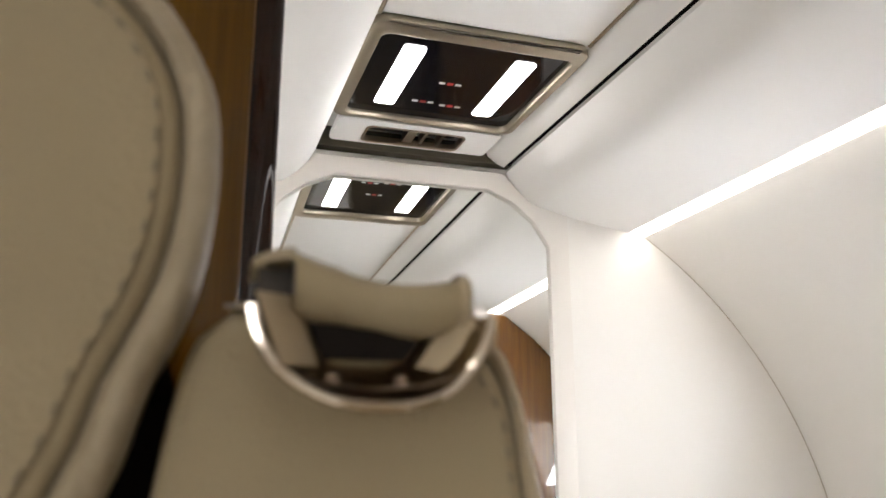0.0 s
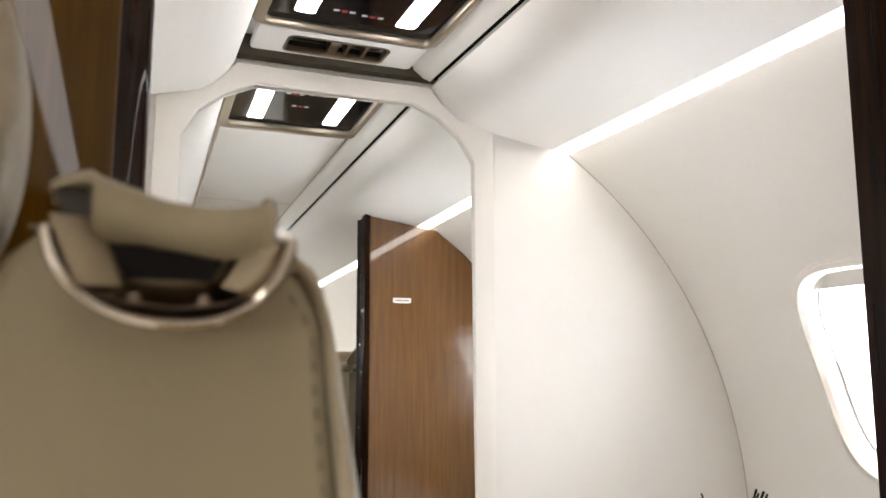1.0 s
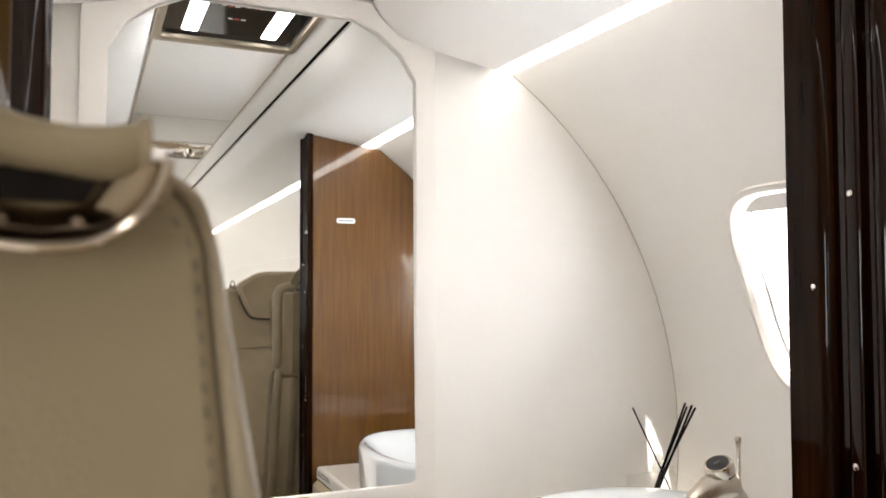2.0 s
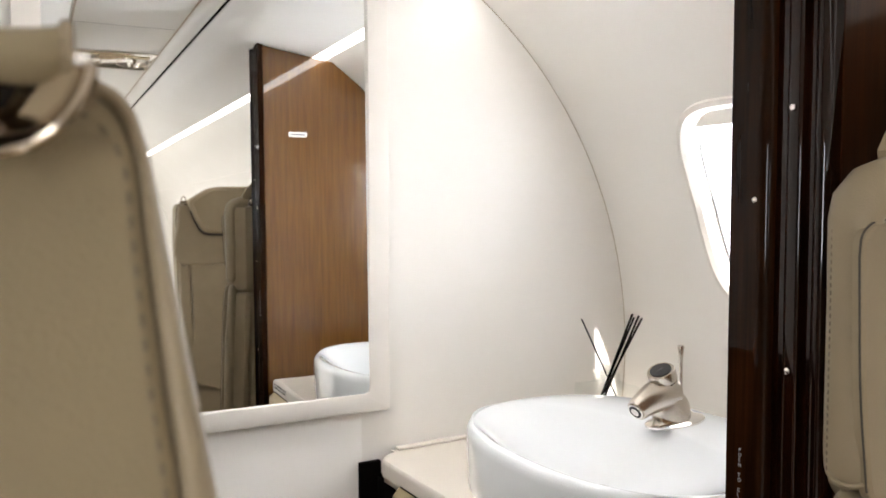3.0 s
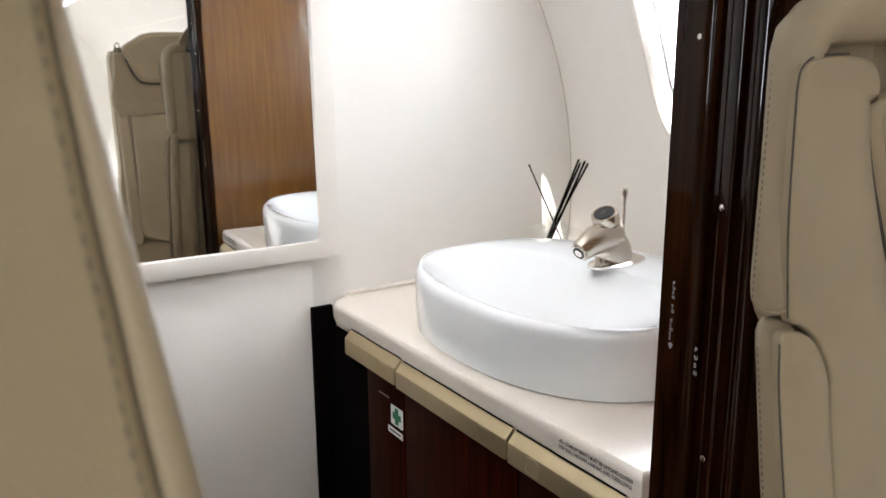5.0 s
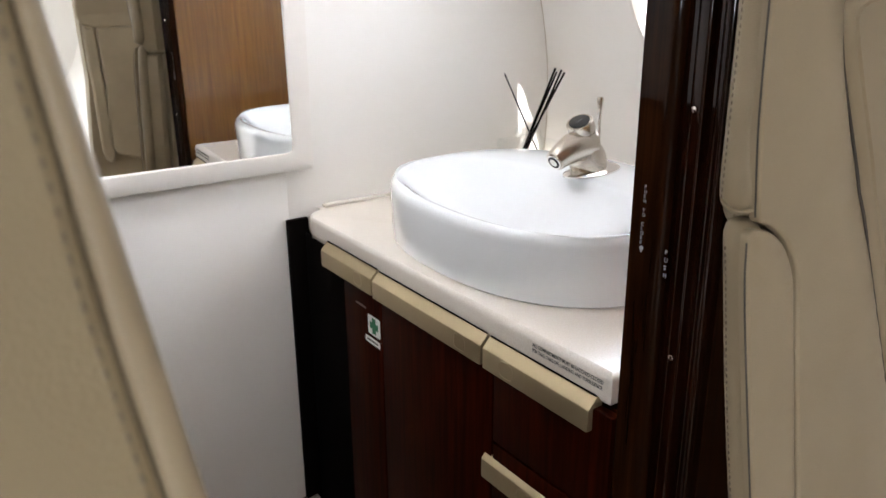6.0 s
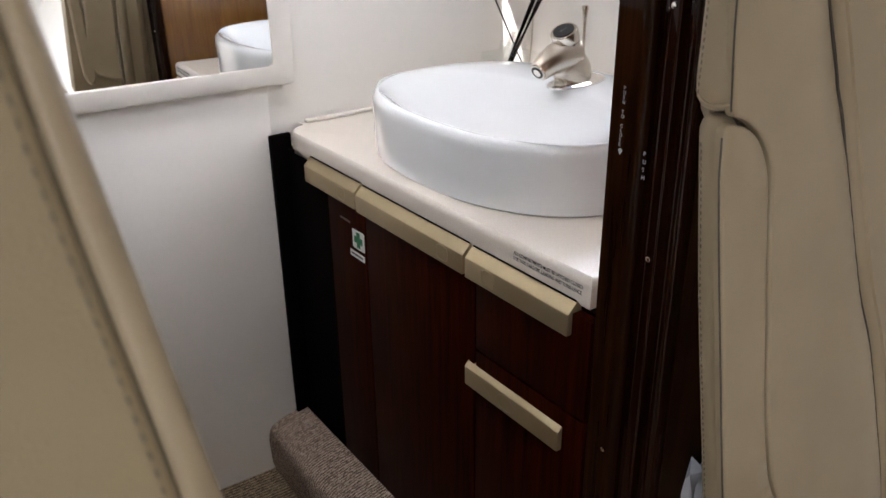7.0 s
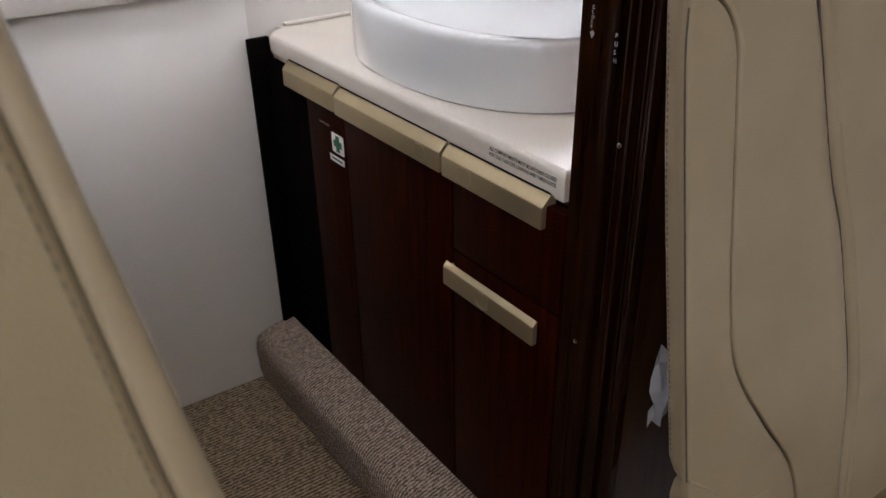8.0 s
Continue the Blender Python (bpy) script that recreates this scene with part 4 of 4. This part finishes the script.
    upper = [(0.011, 0.003, z) for z in (1.066, 1.068, 1.0725, 1.0795, 1.0945, 1.14, 1.18, 1.22, 1.25)] + [(0.0112, 0.002, 1.277), (0.0150, 0.000, 1.2915), (0.0245, -0.004, 1.3005), (0.042, -0.008, 1.3045), (0.09, -0.010, 1.306), (0.2, -0.011, 1.307), (0.3, -0.011, 1.31), (0.44, -0.010, 1.305)]
    rads = [0.004, 0.0095, 0.013, 0.0155, 0.0165, 0.0165, 0.0165, 0.0165, 0.017, 0.018, 0.0195, 0.021, 0.022, 0.022, 0.023, 0.023, 0.02]
    roll = part("upper_roll", oval_tube(shape, upper, rads, 1.15), LEATHER_LIGHT, seat, "padded leather side roll")
    lip = [shape(0.011 + 0.0150 * math.cos(radians(a)), 0.003 + 0.0172 * math.sin(radians(a)), 1.0725 + 0.006 * (a - 215) ** 2 / 65 ** 2) for a in range(150, 286, 9)]
    part("piping", tube(lip, 0.0017, 8), LEATHER_LIGHT, roll)
    lower = [(0.011 + 0.006 * max(0.0, min(1.0, (z - 0.9) / 0.12)), 0.003, z) for z in (1.0615, 1.0595, 1.055, 1.048, 1.036, 1.0, 0.93, 0.85, 0.75, 0.68, 0.605, 0.589, 0.584)]
    roll2 = part("lower_roll", oval_tube(shape, lower, [0.004, 0.0090, 0.0125, 0.0148, 0.0155, 0.016, 0.016, 0.016, 0.016, 0.016, 0.016, 0.012, 0.006], 1.15), LEATHER_LIGHT, seat, "padded leather side roll")
    foot = [(0.011, 0.003, z) for z in (0.578, 0.572, 0.556, 0.50, 0.44, 0.40)]
    part("lower_roll", oval_tube(shape, foot, [0.006, 0.012, 0.016, 0.0175, 0.016, 0.008], 1.15), LEATHER_LIGHT, seat, "padded leather side roll")
    line = [shape(-0.0041, 0.0110, z) for z in [1.08 + 0.01 * k for k in range(20)]]
    part("stitching", stitches(line, 0.0036, 0.0024, 0.0007), THREAD, roll)
    line = [shape(-0.0036 + 0.006 * max(0.0, min(1.0, (z - 0.9) / 0.12)), 0.0110, z) for z in [0.615 + 0.01 * k for k in range(43)]]
    part("stitching", stitches(line, 0.0036, 0.0024, 0.0007), THREAD, roll2)
    gap = smooth_line([(0.0900, 1.2539), (0.1110, 1.1812), (0.1690, 1.0608), (0.1871, 0.984), (0.2140, 0.8553), (0.2376, 0.785), (0.2596, 0.6747), (0.2704, 0.6100), (0.2731, 0.5500), (0.2696, 0.46)], 6)

    def rolled(u, d, z):
        """The wing falls back in a soft curve towards the centre cushion."""
        near = min((p.x - u) + 0.4 * abs(p.y - z) for p in gap) if z < 1.24 else 1.0
        fall = max(0.0, min(1.0, 1 - near / 0.038))
        return shape(u + 0.009 * fall ** 2, d + 0.013 * fall ** 2, z)

    part("wing_panel", puff(rolled, WING, -0.010, -0.019, 0.0028, 0.001, 0.009), LEATHER_LIGHT, seat)
    # dark tubes draw the shadow line where panels meet the side rolls
    for line in ([(0.0056, 1.069), (0.0034, 1.083), (-0.0054, 1.150), (-0.0100, 1.238), (-0.0102, 1.252), (-0.0072, 1.2665), (0.007, 1.2752), (0.030, 1.2770), (0.050, 1.2771)], [(-0.0117, 0.600), (-0.0117, 0.78), (-0.0100, 0.989), (-0.0045, 1.049)]):
        part("seam", tube([shape(p.x, -0.0168, p.y) for p in smooth_line(line, 6)], 0.0009, 6), SEAM_AND_SHADE, seat)
    rim = smooth_line([(0.0319, 1.0587), (0.0485, 1.0442), (0.0605, 1.0162), (0.0620, 0.9736), (0.0590, 0.8438), (0.0590, 0.7643), (0.0700, 0.6937), (0.1200, 0.6169), (0.171, 0.541), (0.193, 0.46)], 6)
    part("piping", tube([shape(p.x, -0.0178, p.y) for p in rim], 0.0015, 8), LEATHER_LIGHT, seat)
    low = part("lower_panel", puff(shape, LOWER, -0.010, -0.019, 0.0028, 0.001), LEATHER_LIGHT, seat)
    outer_edge = smooth_line([(0.0153, 1.054), (0.0267, 1.0489), (0.0397, 1.0348), (0.0500, 1.011), (0.0502, 0.9736), (0.0460, 0.8438), (0.0460, 0.7643), (0.0565, 0.6937), (0.1055, 0.6086), (0.149, 0.541), (0.170, 0.46)], 6)
    part("piping", tube([shape(p.x, -0.0162, p.y) for p in outer_edge], 0.0021, 8), LEATHER_LIGHT, low)
    hem = smooth_line([(-0.0108, 0.602), (0.004, 0.590), (0.020, 0.577), (0.040, 0.557), (0.075, 0.537), (0.120, 0.525)], 6)
    part("piping", tube([shape(p.x, -0.0190, p.y) for p in hem], 0.0016, 8), LEATHER_LIGHT, low)
    # dark tube for the shade deep between wing and centre cushion
    part("seam", tube([shape(p.x + 0.0090, -0.0040, p.y) for p in gap], 0.0017, 6), SEAM_AND_SHADE, seat)
    part("centre_cushion", puff(lambda u, d, z: shape(u + 0.0065, d, z), CENTRE, 0.006, -0.011, 0.010, 0.005), LEATHER_LIGHT, seat)
    hr = part("headrest", puff(shape, HEADREST, 0.010, -0.012, 0.012, 0.010), LEATHER_LIGHT, seat, "pale perforated leather headrest")
    bm = bmesh.new()
    for i in range(34):
        for j in range(22):
            u, z = 0.045 + 0.0085 * i + (0.00425 if j % 2 else 0), 1.325 + 0.0065 * j
            if u < 0.37 and u > 0.062 + max(0.0, (z - 1.34)) * 0.85:
                bmesh.ops.create_circle(bm, cap_ends=True, segments=6, radius=0.0014, matrix=Matrix.Translation(shape(u, -0.0186, z)) @ pose(0, 0, 0, 90, 0, 0))
    part("perforation", bm, SEAM_AND_SHADE, hr)
    part("seat_cushion", puff_flat(shape), LEATHER, seat)
    return seat


def prism_seat(shape, points, d0, d1):
    bm = bmesh.new()
    rings = [[bm.verts.new(shape(u, d, z)) for u, z in pts] for pts, d in ((inward(points, 0.008), d0), (points, d0 - 0.008), (points, d1))]
    n = len(points)
    for a, b in zip(rings, rings[1:]):
        for i in range(n):
            bm.faces.new((a[i], a[(i + 1) % n], b[(i + 1) % n], b[i]))
    bm.faces.new(rings[0])
    bm.faces.new(rings[-1])
    return bm


def oval_tube(shape, line, rads, wide):
    """A padded roll along a line in seat space, deeper than it is broad."""
    bm = bmesh.new()
    pts = [Vector(p) for p in line]
    rings = []
    for i, p in enumerate(pts):
        t = (pts[min(i + 1, len(pts) - 1)] - pts[max(i - 1, 0)]).normalized()
        side = Vector((t.z, 0, -t.x))
        rings.append([bm.verts.new(shape(*(p + rads[i] * (math.cos(a) * side + wide * math.sin(a) * Vector((0, 1, 0)))))) for a in [2 * math.pi * k / 20 for k in range(20)]])
    for a, b in zip(rings, rings[1:]):
        for k in range(20):
            bm.faces.new((a[k], a[(k + 1) % 20], b[(k + 1) % 20], b[k]))
    bm.faces.new(rings[0])
    bm.faces.new(rings[-1])
    return bm


def puff_flat(shape):
    f = shape.face
    x0, x1 = sorted((shape.x_in + shape.way * 0.03, shape.x_in + shape.way * 0.51))
    y0, y1 = sorted((shape.y_top + f * 0.12, shape.y_top + f * 0.60))
    return box(x0, x1, y0, y1, 0.28, 0.395, 0.03, 4)


right_shape = SeatShape(0.618, 0.372, 1, 0.0, 0.18, 1.06)
right_seat = bolster_seat(right_shape, "beige leather seat with padded side rolls, backed by a bulkhead")

def strap_loop(parent, x0, x1, y, z0, z1):
    """A small upright metal loop on a seat's shoulder."""
    w, h = x1 - x0, z1 - z0
    o = [(x0, z0), (x1, z0), (x1 - 0.12 * w, z0 + 0.45 * h), (x1 - 0.3 * w, z0 + 0.85 * h), (x0 + 0.5 * w, z1), (x0 + 0.3 * w, z0 + 0.85 * h), (x0 + 0.12 * w, z0 + 0.45 * h)]
    i = [(x0 + 0.33 * w, z0 + 0.5 * h), (x1 - 0.33 * w, z0 + 0.5 * h), (x1 - 0.34 * w, z0 + 0.62 * h), (x1 - 0.39 * w, z0 + 0.78 * h), (x0 + 0.5 * w, z0 + 0.84 * h), (x0 + 0.39 * w, z0 + 0.78 * h), (x0 + 0.34 * w, z0 + 0.62 * h)]
    part("strap_loop", ring_prism(o, i, 1, y - 0.003, y + 0.003, 0.001), NICKEL, parent, "metal strap loop")


# the back of the same seat, as it stands out past the bulkhead's edge
for name, z0, z1, cut in (("back_bolster", 1.044, 1.296, (0.014, 0.012, 0.046, 0.047, 0.13)), ("back_bolster", 0.42, 1.037, (0.014, 0.012, 0.044, 0.046, 0.060)), ("back_bolster", 0.42, 1.037, (0.064, 0.030, 0.070, 0.047, 0.13))):
    u0, d0, u1, d1, u2 = cut
    flat = [(u0, d0), (u1, d1), (u2, d1), (u2, 0.012), (u0 + 0.004, 0.008)]
    levels = [inward(flat, 0.007), inward(flat, 0.002), flat, flat, inward(flat, 0.002), inward(flat, 0.007)]
    heights = [z0, z0 + 0.003, z0 + 0.009, z1 - 0.009, z1 - 0.003, z1]
    part(name, loft([[right_shape(u, d, z) for u, d in ring] for ring, z in zip(levels, heights)]), LEATHER_LIGHT, right_seat)
strap_loop(right_seat, 0.674, 0.709, 0.392, 1.285, 1.329)


def club_seat(shape, label):
    """A seat that faces the vanity: back panels, a hanging headrest and a cushion."""
    seat = thing("cabin_seat", label, "seat", group="cabin seats")
    part("shell", prism_seat(shape, closed_line([(0.0, 0.30), (0.0, 0.8), (0.002, 1.20), (0.010, 1.270), (0.04, 1.285), (0.25, 1.290), (0.46, 1.285), (0.50, 1.25), (0.51, 0.8), (0.51, 0.30)], 3), 0.10, 0.004), LEATHER_LIGHT, seat)
    for pts in ([(0.008, 1.02), (0.008, 1.20), (0.014, 1.262), (0.04, 1.276), (0.25, 1.28), (0.46, 1.275), (0.49, 1.24), (0.495, 1.02), (0.25, 1.012)], [(0.008, 0.48), (0.008, 0.75), (0.008, 1.0), (0.03, 1.005), (0.055, 1.0), (0.056, 0.75), (0.056, 0.48)], [(0.063, 0.48), (0.062, 0.75), (0.062, 1.0), (0.1, 1.006), (0.43, 1.006), (0.495, 0.98), (0.495, 0.48)]):
        part("back_panel", puff(shape, closed_line(pts, 4), 0.0, -0.020, 0.007, 0.003), LEATHER_LIGHT, seat)
    head = closed_line([(0.055, 1.288), (0.066, 1.252), (0.086, 1.205), (0.112, 1.162), (0.150, 1.147), (0.26, 1.145), (0.37, 1.149), (0.41, 1.17), (0.44, 1.23), (0.455, 1.30), (0.43, 1.345), (0.36, 1.360), (0.26, 1.362), (0.16, 1.358), (0.105, 1.330), (0.065, 1.305)], 4)
    hr = part("headrest", puff(shape, head, 0.03, -0.050, 0.014, 0.010), LEATHER_LIGHT, seat, "pale padded leather headrest")
    under = smooth_line([(0.064, 1.252), (0.083, 1.203), (0.110, 1.158), (0.150, 1.143), (0.26, 1.141), (0.37, 1.145), (0.41, 1.166)], 5)
    part("trim", tube([shape(p.x, -0.026, p.y) for p in under], 0.0045, 8), SEAM_AND_SHADE, hr, "dark trim under the headrest")
    part("seat_cushion", puff_flat(shape), LEATHER, seat)
    strap_loop(seat, 0.685, 0.725, shape(0, -0.012, 1.28).y, 1.317, 1.367)
    return seat


club_seat(SeatShape(0.668, -0.95, 1, 0.0, 0.18, 1.06, 1, 0.045), "beige leather seat facing another seat across the cabin")

# the seat at the camera's shoulder: a smooth wing with a stitched edge, a headrest and a strap guide
left_shape = SeatShape(0.0845, 0.208, -1, 0.160, 0.185, 1.31)
left_seat = thing("cabin_seat", "beige leather cabin seat with stitched edges and deep headrest", "seat", group="cabin seats")
part("shell", prism_seat(left_shape, closed_line([(0.006, 0.30), (0.006, 0.8), (0.005, 1.20), (0.006, 1.285), (0.016, 1.312), (0.045, 1.322), (0.075, 1.318), (0.10, 1.27), (0.14, 1.22), (0.30, 1.21), (0.46, 1.22), (0.50, 1.1), (0.51, 0.8), (0.51, 0.30)], 3), 0.12, 0.008), LEATHER, left_seat)
CREASE = [(0.024, 0.46), (0.0225, 0.80), (0.0195, 0.98), (0.0171, 1.04), (0.0148, 1.09), (0.0130, 1.15), (0.0118, 1.18), (0.0094, 1.213), (0.0074, 1.243), (0.0042, 1.281), (0.0022, 1.300), (0.0034, 1.3095), (0.0066, 1.3155), (0.0125, 1.3196), (0.021, 1.3220), (0.032, 1.3238), (0.055, 1.3252), (0.074, 1.3255)]
RIM = [(0.0042, 0.46), (0.0038, 0.80), (0.0033, 0.98), (0.0026, 1.04), (0.0020, 1.09), (0.0008, 1.15), (0.0002, 1.18), (-0.0006, 1.213), (-0.0011, 1.243), (-0.0016, 1.281), (-0.0020, 1.303), (-0.0006, 1.3130), (0.0030, 1.3193), (0.0095, 1.3236), (0.019, 1.3258), (0.031, 1.3270), (0.055, 1.3282), (0.074, 1.3285)]
SEWN = [(0.0285, 0.46), (0.027, 0.80), (0.0240, 0.98), (0.0212, 1.04), (0.0190, 1.09), (0.0174, 1.15), (0.0164, 1.18), (0.0136, 1.213), (0.0116, 1.243), (0.0080, 1.281), (0.0062, 1.297), (0.0078, 1.3062), (0.0115, 1.3115), (0.0175, 1.3150), (0.026, 1.3172), (0.036, 1.3186), (0.055, 1.3198)]
CREASE, RIM, SEWN = ([(p.x, p.y) for p in smooth_line(line, 6)] for line in (CREASE, RIM, SEWN))


def gusset(shape, crease, rim, front, back, closed=False):
    """The rounded side strip of a cushion, from the crease at its face out to the rim and back."""
    deep = ((0.0, 0.0050), (0.05, 0.0022), (0.14, 0.0006), (0.30, -0.0004), (0.50, -0.0005), (0.70, 0.0004), (0.86, 0.0023), (0.96, 0.0052), (1.0, 0.0095))
    rows = []
    for (u0, z0), (u1, z1) in zip(crease, rim):
        rows.append([shape(u0 + (u1 - u0) * w, front + d, z0 + (z1 - z0) * w) for w, d in deep] + [shape(u1, front + 0.5 * (back - front), z1), shape(u1 + 0.1 * (u0 - u1), back, z1 + 0.1 * (z0 - z1))])
    return sheet(rows + rows[:1] if closed else rows)


def between(a, b, w):
    return [(p[0] + (q[0] - p[0]) * w, p[1] + (q[1] - p[1]) * w) for p, q in zip(a, b)]


FRONT = [(u + 0.0004, z) for u, z in CREASE] + [(0.083, 1.318), (0.090, 1.298), (0.104, 1.25), (0.115, 1.20), (0.118, 1.0), (0.118, 0.7), (0.118, 0.46)]
wing = part("wing_panel", puff(left_shape, FRONT, 0.012, 0.0, 0.0035, 0.0015), LEATHER, left_seat)
strip = part("gusset", gusset(left_shape, CREASE, RIM, 0.0, 0.10), LEATHER_LIGHT, left_seat, "rolled paler leather side strip")
# thin brown tube paints the shade in the wing's crease
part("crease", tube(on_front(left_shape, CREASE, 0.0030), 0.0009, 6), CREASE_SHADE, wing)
part("stitching", stitches(on_front(left_shape, SEWN, -0.0006), 0.0036, 0.0030, 0.0007), STITCH, wing)
part("stitching", stitches(on_front(left_shape, between(CREASE, RIM, 0.33), 0.0002), 0.0038, 0.0028, 0.0006), THREAD, strip)
part("centre_cushion", puff(left_shape, closed_line([(0.124, 0.46), (0.124, 0.9), (0.124, 1.14), (0.135, 1.20), (0.18, 1.235), (0.30, 1.24), (0.40, 1.235), (0.45, 1.20), (0.47, 1.0), (0.47, 0.46)], 4), 0.02, -0.012, 0.012, 0.008), LEATHER, left_seat)
HEAD = closed_line([(0.0812, 1.374), (0.0808, 1.360), (0.0820, 1.345), (0.0850, 1.331), (0.0900, 1.318), (0.0965, 1.304), (0.1060, 1.283), (0.1250, 1.258), (0.160, 1.246), (0.22, 1.242), (0.28, 1.244), (0.34, 1.256), (0.372, 1.30), (0.38, 1.36), (0.366, 1.41), (0.33, 1.44), (0.22, 1.455), (0.14, 1.441), (0.1040, 1.419), (0.0935, 1.408), (0.0870, 1.397), (0.0826, 1.386)], 5)
HEAD = evenly(HEAD, 0.006)


def head_shape(u, d, z):
    """The headrest stands forward of the wing, on its mount."""
    base = Vector((0.010, -0.004, 1.29))
    return base + 0.91 * (left_shape(u, d, z) - base)


part("headrest_mount", prism_seat(left_shape, [(0.085, 1.10), (0.085, 1.29), (0.100, 1.35), (0.16, 1.38), (0.28, 1.38), (0.30, 1.10)], 0.075, 0.018), MATTE_BLACK, left_seat, "black headrest mount")
head_crease = inward(HEAD, 0.0100)
hr = part("headrest", puff(head_shape, inward(HEAD, 0.0105), 0.030, 0.008, 0.0045, 0.004), LEATHER, left_seat, "deep padded leather headrest")
strip = part("gusset", gusset(head_shape, head_crease, HEAD, 0.008, 0.058, True), LEATHER_PUCKERED, hr, "rolled paler leather side strip")
# the headrest's crease gets its shade from a brown tube too
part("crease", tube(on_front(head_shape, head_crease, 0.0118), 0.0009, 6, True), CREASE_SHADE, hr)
loop = inward(HEAD, 0.0165)
part("stitching", stitches(on_front(head_shape, loop + loop[:1], 0.0062), 0.0034, 0.0040, 0.0007), STITCH, hr)
loop = between(head_crease, HEAD, 0.38)
part("stitching", stitches(on_front(head_shape, loop + loop[:1], 0.0082), 0.0038, 0.0036, 0.0006), STITCH, strip)
belt_guide(left_seat, left_shape, 0.0428, -0.0190, 1.3008)
part("seat_cushion", puff_flat(left_shape), LEATHER, left_seat)

# ---- ceiling service unit ----
for u in (0.286, 0.459):
    lamp = new("light_bar_glow", bpy.data.lights.new("light_bar_glow", "AREA"))
    lamp.data.shape, lamp.data.size, lamp.data.size_y = "RECTANGLE", 0.030, 0.200
    lamp.data.energy, lamp.data.color, lamp.data.spread = 0.5, (1.0, 0.985, 0.97), radians(95)
    lamp.matrix_world = pose(u, 1.135, 1.8645)
unit = thing("ceiling_light_unit", "black glass ceiling light unit in a champagne frame, two lit bars", "ceiling light")
fo, fi = rounded(0.207, 0.533, 0.962, 1.289, 0.022), rounded(0.228, 0.518, 0.994, 1.276, 0.014)
part("frame", ring_prism(fo, fi, 2, 1.856, 1.872, 0.004), UNIT_METAL, unit, "rounded champagne metal frame")
part("glass_panel", prism(fi, 2, 1.8675, 1.871), SMOKED, unit, "black glossy glass panel")
for u in (0.286, 0.459):
    part("light_bar", prism(rounded(u - 0.017, u + 0.017, 1.033, 1.237, 0.006), 2, 1.8655, 1.8673), LED, unit, "lit white bar")
for u, v in ((0.3715, 1.138), (0.3475, 1.213), (0.3965, 1.218)):
    part("red_mark", box(u - 0.005, u + 0.005, v - 0.004, v + 0.004, 1.8665, 1.8674), RED, unit, "small red mark")
    for w in (-0.0135, 0.0135):
        part("white_mark", box(u + w - 0.0048, u + w + 0.0048, v - 0.003, v + 0.003, 1.8665, 1.8674), LABEL_WHITE, unit, "small white mark")

vent = thing("ceiling_vent", "off-white ceiling vent bezel with a dark slot", "vent")
vo, vi = rounded(0.222, 0.524, 1.2895, 1.4015, 0.010), rounded(0.279, 0.461, 1.317, 1.389, 0.014)
part("bezel", ring_prism(vo, vi, 2, 1.8570, 1.8700, 0.003), CEIL, vent)
part("slot_frame", ring_prism(rounded(0.277, 0.463, 1.315, 1.391, 0.015), rounded(0.282, 0.458, 1.320, 1.386, 0.011), 2, 1.8555, 1.868, 0.001), BRONZE, vent)
part("slot_back", prism(vi, 2, 1.8805, 1.884), BLACK, vent)
for u, w in ((0.366, 0.009), (0.392, 0.003), (0.425, 0.003)):
    part("vane", box(u - w, u + w, 1.319, 1.387, 1.862, 1.880, 0.001), BRONZE, vent)

# a polished service unit in the trough further down the cabin
service = thing("ceiling_service_unit", "polished metal ceiling service unit with small round outlets", "ceiling fitting")
so = rounded(0.213, 0.529, -0.638, -0.302, 0.012)
part("plate", prism(so, 2, 1.8655, 1.8725, 0.001), CHROME, service)
part("frame", ring_prism(so, rounded(0.219, 0.523, -0.632, -0.308, 0.010), 2, 1.8625, 1.8660, 0.001), UNIT_METAL, service)
for u in (0.283, 0.459):
    ring = [(u + 0.060 * math.cos(t), -0.50 + 0.095 * math.sin(t), 1.8650) for t in [2 * math.pi * k / 40 for k in range(40)]]
    part("oval_trim", tube(ring, 0.0025, 8, True), NICKEL, service)
    for v in (-0.54, -0.46):
        cup = part("air_outlet", lathe([(0.0, -0.010), (0.009, -0.011), (0.015, -0.008), (0.019, 0.0)], 20, (u, v, 1.8655)), CHROME, service)
        part("nozzle", lathe([(0.0, -0.0125), (0.005, -0.0125), (0.006, -0.010)], 14, (u, v, 1.8655)), BLACK, cup)
    part("reading_light", box(u - 0.045, u + 0.045, -0.385, -0.360, 1.8605, 1.8655, 0.002), GOLD, service, "brass coloured reading light bar")

# paper bag between seat and bulkhead
bag = thing("paper_bag", "crumpled white paper bag beside the seat", "bag")
rows = []
for j in range(7):
    z = 0.528 + 0.0185 * j
    rows.append([Vector((0.6985 + 0.009 * i + 0.004 * math.sin(3.1 * i + 1.7 * j), 0.402 + 0.006 * math.sin(2.3 * i - 1.1 * j), z + 0.006 * math.sin(1.9 * i + j))) for i in range(5)])
bm = sheet(rows)
bmesh.ops.solidify(bm, geom=bm.faces[:], thickness=0.004)
part("paper", bm, PAPER, bag)
